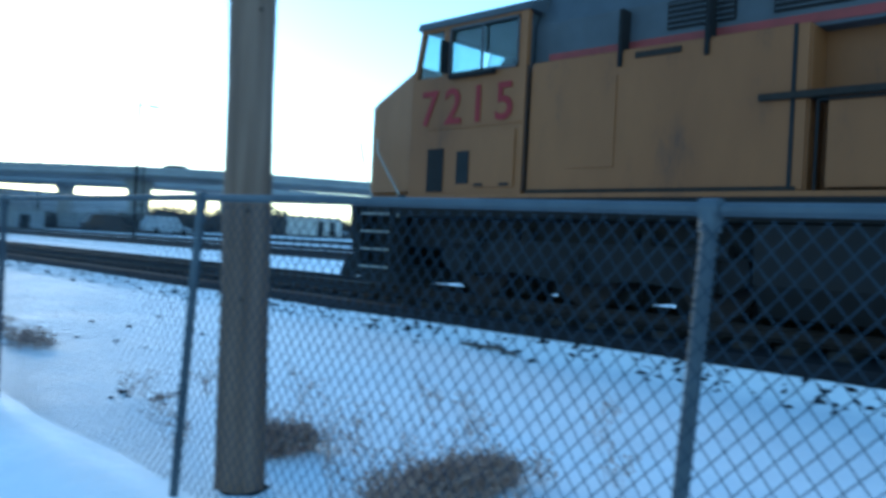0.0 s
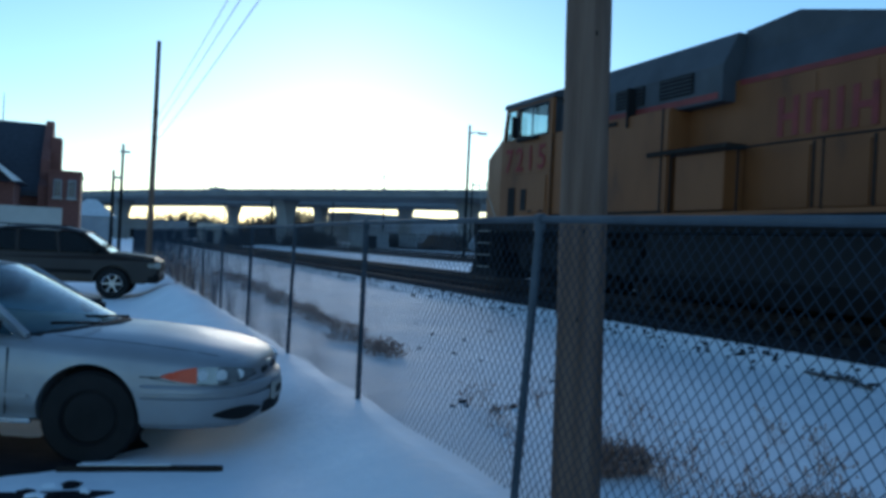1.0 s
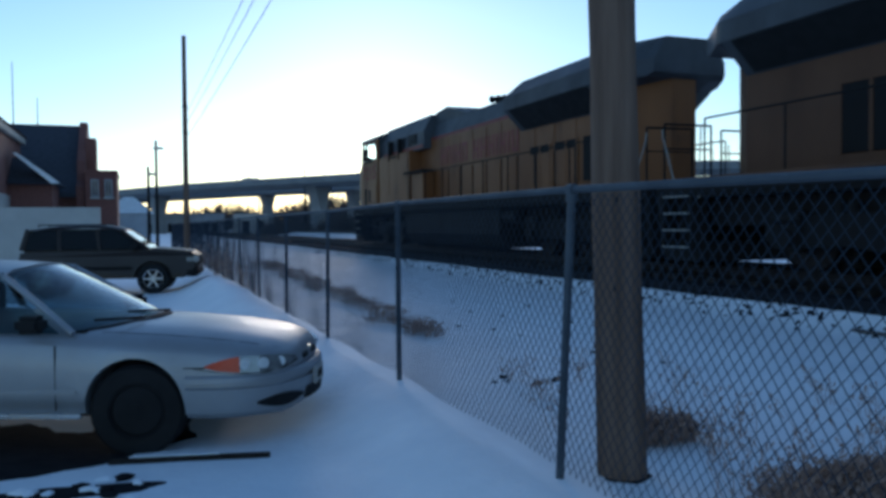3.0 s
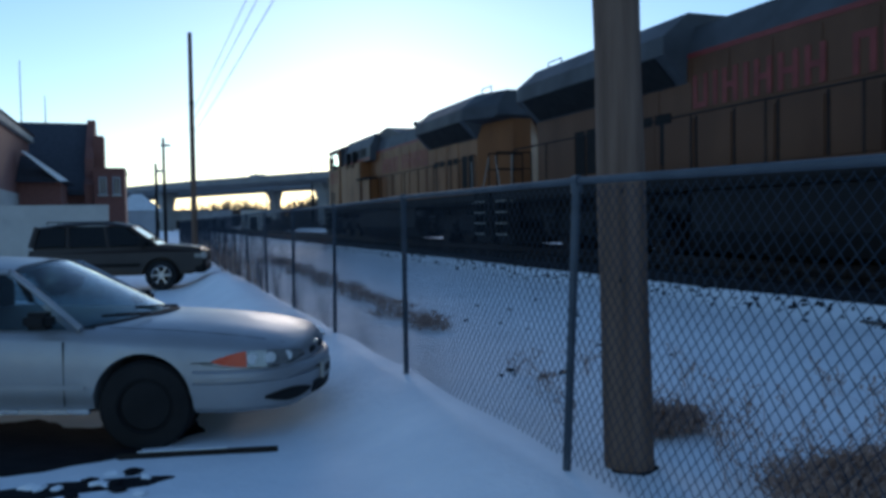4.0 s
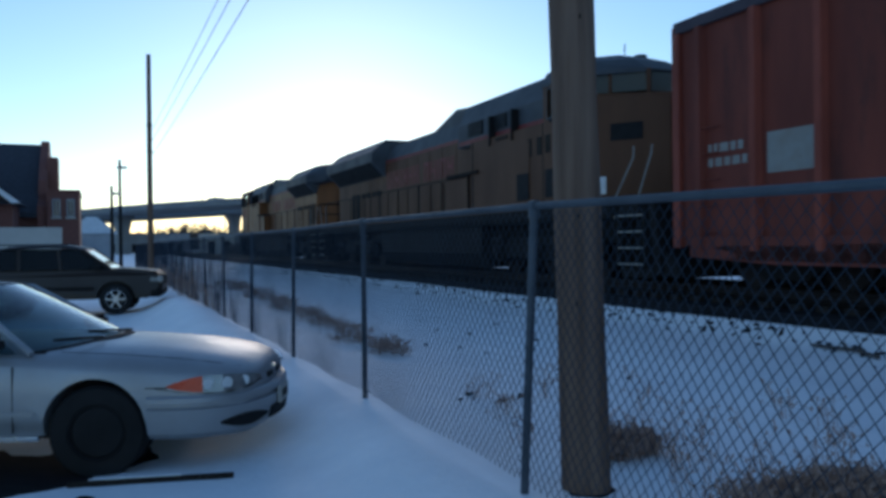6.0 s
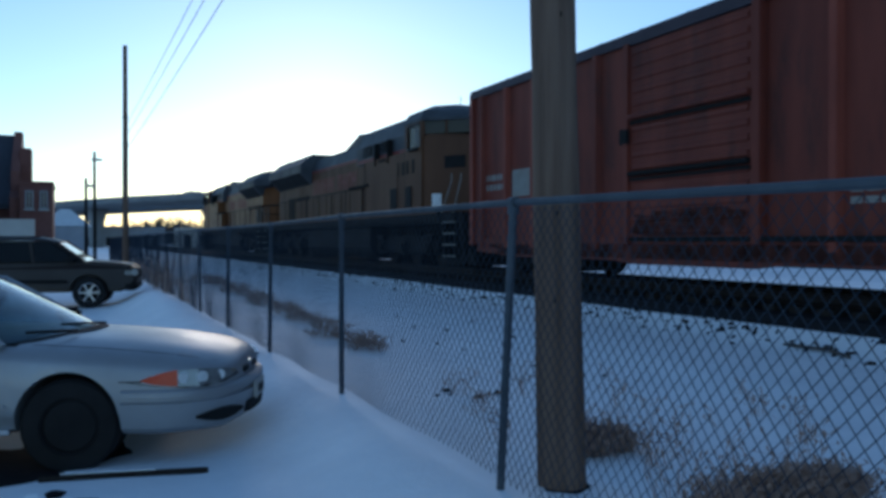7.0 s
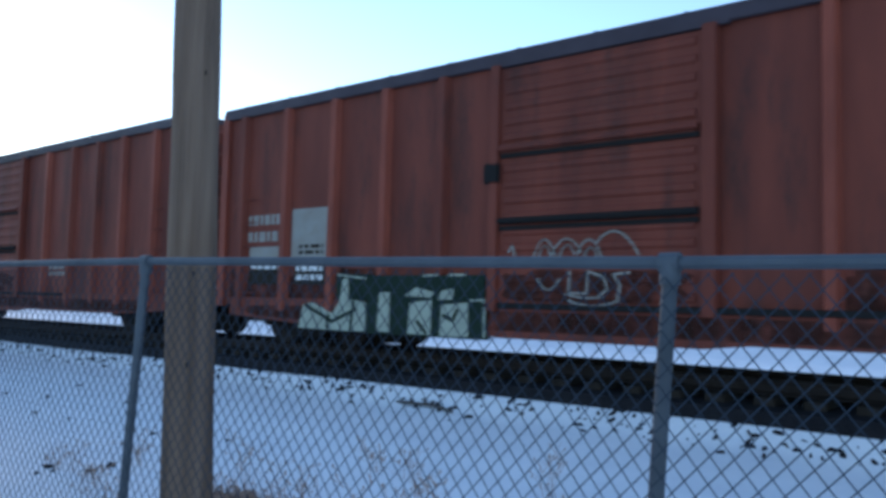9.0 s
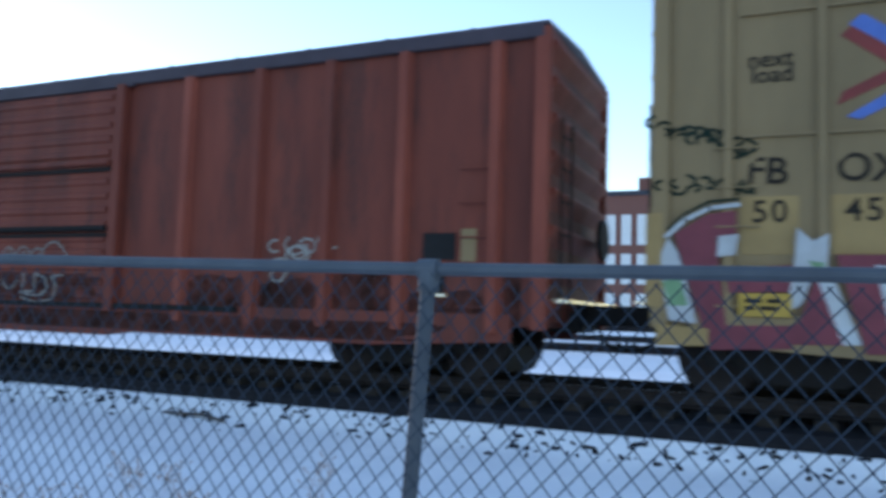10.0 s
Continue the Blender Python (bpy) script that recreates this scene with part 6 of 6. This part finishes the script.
    for s in (-1, 1):
        wrap("indicator", s, [0.52, 0.60, 0.70, 0.76], [0.612, 0.588, 0.573, 0.569], [0.620, 0.650, 0.676, 0.684], AMBER, 0.018)["label"] = "amber indicator lens"
        h = wrap("headlight", s, [0.76, 0.84, 0.90, 0.97, 1.02, 1.06, 1.09, 1.11], [0.569, 0.568, 0.569, 0.573, 0.58, 0.59, 0.602, 0.618], [0.684, 0.688, 0.688, 0.684, 0.678, 0.668, 0.656, 0.644], LENS, 0.02)
        h["label"] = "clear headlight with reflectors painted sky-bright"
        # Matt white discs: the sky's gleam in the reflectors, painted in.
        for x, q in ((0.81, 0.036), (0.93, 0.04), (1.035, 0.036)):
            w = plan_half(x)
            part("reflector", rod(B(), (x - 0.03, s * (w * 0.95), 0.628), (x + 0.012, s * (w + 0.014), 0.628), q, 14, q * 1.1), WHITE, h)
        wrap("headlight_trim", s, [0.44, 0.6, 0.8, 0.95, 1.06, 1.12], [0.600, 0.572, 0.556, 0.556, 0.572, 0.60], [0.610, 0.584, 0.567, 0.566, 0.582, 0.61], BLACK, 0.012)
        part("fender_seam", box(B(), 0.37, 0.53, s * 0.86, s * 0.874, 0.604, 0.611), BLACK, root)
        seam = [(x, s * 0.8 * plan_half(x), float(np.interp(x, [q[0] for q in LINES], [q[2] + 0.55 * (q[3] - q[2]) for q in LINES])) - 0.001) for x in [-0.3 + 0.13 * k for k in range(11)]]
        part("hood_seam", pipe(B(), seam, 0.003), BLACK, root)
    # bumper skin standing proud of the nose
    rows = []
    for k in range(33):
        u = -1 + k / 16
        y = 0.90 * math.sin(u * math.pi / 2)
        x = 0.385 + 0.835 * abs(math.cos(u * math.pi / 2)) ** 0.62
        w = 1.0 if abs(u) < 0.999 else 0.99
        c, n = abs(math.cos(u * math.pi / 2)) ** 0.5, math.sin(u * math.pi / 2)
        rows.append([(x - d * c, y - d * n * (1 - 0.4 * c), z) for d, z in ((0.10, 0.545), (0.02, 0.55), (0.0, 0.53), (-0.002, 0.492), (0.026, 0.484), (0.026, 0.462), (0.0, 0.448), (0.008, 0.36), (0.03, 0.27), (0.09, 0.225), (0.13, 0.24))])
    bp = part("bumper", loft(B(), rows), SILVER, root, "silver bumper with a moulded crease", smooth=True)
    bp.data.set_sharp_from_angle(angle=radians(35))

    def nose(u):
        return 0.385 + 0.835 * abs(math.cos(u * math.pi / 2)) ** 0.62, 0.90 * math.sin(u * math.pi / 2)
    for s in (-1, 1):
        rows = []
        for k in range(7):
            x, y = nose(s * (0.30 + 0.065 * k))
            e = 0.052 * math.sin((k + 0.45) / 6.9 * math.pi)
            rows.append([(x + 0.004, y * 1.004, 0.335 - e), (x + 0.008, y * 1.004, 0.335 + e * 0.8), (x - 0.06, y * 0.94, 0.335 + e * 0.8), (x - 0.06, y * 0.94, 0.335 - e)])
        part("fog_opening", loft(B(), rows), BLACK, root, "dark lower bumper opening")
    rows = []
    for k in range(9):
        x, y = nose(-0.24 + 0.06 * k)
        rows.append([(x - 0.005, y, 0.275), (x + 0.008, y, 0.365), (x - 0.06, y, 0.365), (x - 0.06, y, 0.275)])
    part("lower_grille", loft(B(), rows), BLACK, root)
    for s in (-1, 1):
        part("grille_opening", box(B(), 1.05, 1.146, s * 0.05, s * 0.27, 0.565, 0.625, 0.012), BLACK, root, "small dark grille opening")
    pl = part("front_plate", box(B(), 1.205, 1.235, -0.20, 0.12, 0.36, 0.50, 0.006), STUCCO, root, "pale registration plate")
    part("plate_bars", box(B(), 1.235, 1.238, -0.15, 0.07, 0.40, 0.46), BOXLETTER, pl)
    part("emblem", box(B(), 1.10, 1.15, -0.035, 0.035, 0.625, 0.655, 0.008), CHROME, root)
    return root


build_sedan()


def build_suv():
    root = thing("suv", pose(0.66, 21.6, -0.22, 0, 0, -9), "dark brown sport utility vehicle parked facing the fence", "suv", "parked vehicles")
    # side profile, from the front bumper back
    AXLES = (-0.18, -2.62)
    outline = [(0.84, 0.46), (0.88, 0.66), (0.87, 0.90), (0.80, 1.0), (0.62, 1.045), (0.2, 1.085), (-0.25, 1.12), (-3.12, 1.10), (-3.2, 0.95), (-3.22, 0.5), (-3.1, 0.38), (0.6, 0.38)]
    bm = prism(B(), outline, -0.86, 0.86, "y")
    bmesh.ops.bevel(bm, geom=bm.edges[:], offset=0.085, segments=4, affect="EDGES")
    for v in bm.verts:      # rounded nose in plan, tumblehome above the belt
        if v.co.x > 0.3:
            v.co.y *= 1 - 0.22 * ((v.co.x - 0.3) / 0.58) ** 2
        v.co.y *= 1 - 0.06 * max(0, v.co.z - 0.8) / 0.3
    body = part("body", bm, SUVPAINT, root)
    cutters = []
    for x in AXLES:
        for s in (-1, 1):
            cutters.append(part("cutter", rod(B(), (x, s * 0.58, 0.37), (x, s * 1.1, 0.37), 0.44, 28), BLACK, root))
    solid_cut(body, cutters)
    body.data.materials.clear()
    body.data.materials.append(SUVPAINT)
    body.data.polygons.foreach_set("use_smooth", [True] * len(body.data.polygons))
    body.data.set_sharp_from_angle(angle=radians(35))
    bm = loft(B(), [[(-0.28, -0.76, 1.08), (-3.08, -0.76, 1.08), (-3.08, 0.76, 1.08), (-0.28, 0.76, 1.08)], [(-0.95, -0.635, 1.58), (-2.92, -0.635, 1.58), (-2.92, 0.635, 1.58), (-0.95, 0.635, 1.58)]])
    part("cabin_core", bm, BLACK, root, "dark cabin behind tinted windows")
    rings = []
    for x, z in ((-3.05, 1.49), (-2.92, 1.58), (-2.5, 1.66), (-1.9, 1.69), (-1.35, 1.675), (-1.05, 1.63), (-0.86, 1.57)):
        rings.append([(x, -0.69, z - 0.06), (x, -0.62, z - 0.012), (x, 0, z + 0.012), (x, 0.62, z - 0.012), (x, 0.69, z - 0.06), (x, 0.6, z - 0.08), (x, -0.6, z - 0.08)])
    part("roof", loft(B(), rings), SUVPAINT, root, smooth=True)
    for s in (-1, 1):
        for (xa, xb), q in zip(((-0.26, -0.92), (-1.38, -1.46), (-2.28, -2.30), (-3.10, -2.98)), (0.035, 0.04, 0.05, 0.075)):
            part("pillar", rod(B(), (xa, s * 0.79, 1.09), (xb, s * 0.665, 1.57), q, 8), SUVPAINT, root)
        for x0, x1, t0, t1 in ((-0.46, -1.36, -1.03, -1.43), (-1.42, -2.24, -1.5, -2.27), (-2.34, -3.04, -2.35, -2.93)):
            bm = loft(B(), [[(x0, s * 0.795, 1.11), (x1, s * 0.795, 1.11), (x1, s * 0.788, 1.11), (x0, s * 0.788, 1.11)], [(t0, s * 0.68, 1.545), (t1, s * 0.68, 1.545), (t1, s * 0.673, 1.545), (t0, s * 0.673, 1.545)]])
            part("side_window", bm, DARKGLASS, root)
        part("mirror", box(B(), -0.68, -0.52, s * 0.84, s * 1.01, 1.08, 1.22, 0.03), BLACK, root)
        part("rub_strip", box(B(), -2.15, -0.65, s * 0.85, s * 0.878, 0.60, 0.68, 0.01), DARK, root)
        part("headlight", box(B(), 0.66, 0.880, s * 0.44, s * 0.735, 0.75, 0.91, 0.03), STUCCO, root, "pale rectangular headlight")
        part("indicator", box(B(), 0.60, 0.74, s * 0.62, s * 0.765, 0.77, 0.88, 0.01), PALE, root, "pale corner lens")
        part("roof_rack", pipe(B(), [(-1.3, s * 0.5, 1.63), (-1.3, s * 0.5, 1.69), (-2.8, s * 0.5, 1.69), (-2.8, s * 0.5, 1.62)], 0.014), DARK, root)
    bm = loft(B(), [[(-0.24, -0.73, 1.10), (-0.24, 0.73, 1.10), (-0.25, 0.73, 1.095), (-0.25, -0.73, 1.095)], [(-0.92, -0.62, 1.585), (-0.92, 0.62, 1.585), (-0.93, 0.62, 1.58), (-0.93, -0.62, 1.58)]])
    part("windshield", bm, GLASS, root)
    bm = box(B(), 0.70, 0.99, -0.80, 0.80, 0.40, 0.62, 0.05)
    for v in bm.verts:
        v.co.x -= 0.14 * (abs(v.co.y) / 0.8) ** 2
    part("bumper", bm, DARK, root, "dark front bumper")
    part("grille", box(B(), 0.84, 0.892, -0.42, 0.42, 0.70, 0.90, 0.015), BLACK, root)
    bm = B()
    bmesh.ops.create_icosphere(bm, subdivisions=2, radius=1.0)
    bmesh.ops.scale(bm, vec=(0.26, 0.3, 0.05), verts=bm.verts)
    bmesh.ops.translate(bm, vec=(-2.0, 0.05, 1.655), verts=bm.verts)
    part("snow_on_roof", bm, SNOW, root, "patch of snow on the roof", smooth=True)
    for x in AXLES:
        for s in (-1, 1):
            wheel(root, x, s * 0.74, 0.37, 0.23, CHROME, 6, s)


build_suv()


# ---------------------------------------------------------------- bare ground and litter by the car
def patch(name, label, cx, cy, rx, ry, seed, mat, lift):
    bm = B()
    n = 40
    c = bm.verts.new((cx, cy, ground_z(cx, cy) + lift + 0.006))
    ring = []
    for k in range(n):
        a = k / n * math.tau
        r = 1 + 0.35 * noise.noise(Vector((math.cos(a) * 1.7, math.sin(a) * 1.7, seed)))
        x, y = cx + rx * r * math.cos(a), cy + ry * r * math.sin(a)
        mx, my = cx + 0.6 * rx * r * math.cos(a), cy + 0.6 * ry * r * math.sin(a)
        ring.append((bm.verts.new((mx, my, ground_z(mx, my) + lift + 0.006)), bm.verts.new((x, y, ground_z(x, y) - 0.004))))
    for k in range(n):
        a, b = ring[k], ring[(k + 1) % n]
        bm.faces.new((c, a[0], b[0]))
        bm.faces.new((a[0], a[1], b[1], b[0]))
    bmesh.ops.recalc_face_normals(bm, faces=bm.faces[:])
    return tagged(part(name, bm, mat, smooth=True), label, "ground patch", "bare patches", "structure")


patch("dark_ground", "dark wet gravel melted free of snow beneath the parked car", -1.1, 6.75, 1.35, 0.85, 2, BALLAST, 0.01)
patch("dark_ground", "dark wet gravel melted free of snow beneath the parked car", -0.05, 6.95, 0.55, 0.5, 5, BALLAST, 0.008)
patch("dark_ground", "dark trampled slush", -0.6, 5.42, 0.7, 0.2, 9, BALLAST, 0.008)
# Ring around the pole: melted ground and the pole's shadow in one dark sheet.
patch("dark_ground", "dark melt ring with shadow painted in at the foot of the pole", 2.52, 3.84, 0.19, 0.17, 12, BALLAST, 0.0)
plank = thing("wooden_plank", pose(0.33, 5.94, ground_z(0.33, 5.94) + 0.025, 0, 0, -13), "dark weathered plank with snow lying along it", "plank")
part("board", box(B(), -0.55, 0.55, -0.022, 0.022, -0.03, 0.008, 0.004), TIE, plank)
part("snow_cap", box(B(), -0.42, 0.2, 0.0, 0.021, 0.009, 0.016, 0.003), SNOW, plank)
rngd = random.Random(77)
for k in range(26):
    x, y = rngd.uniform(-1.35, 0.12), rngd.uniform(5.05, 5.65)
    bm = B()
    bmesh.ops.create_icosphere(bm, subdivisions=2, radius=1.0)
    for v in bm.verts:
        v.co *= 1 + 0.35 * noise.noise(v.co * 1.6 + Vector((k, 0, 0)))
    bmesh.ops.scale(bm, vec=(rngd.uniform(0.03, 0.09), rngd.uniform(0.03, 0.06), rngd.uniform(0.012, 0.03)), verts=bm.verts)
    dark = k % 2 == 0
    ob = tagged(part("slush_lump", bm, BALLAST if dark else SNOW, smooth=True), "dark lump of frozen slush" if dark else "white lump of frozen snow", "slush", "slush lumps")
    ob.matrix_basis = pose(x, y, ground_z(x, y) + 0.012, 0, 0, rngd.uniform(0, 180))


motions()
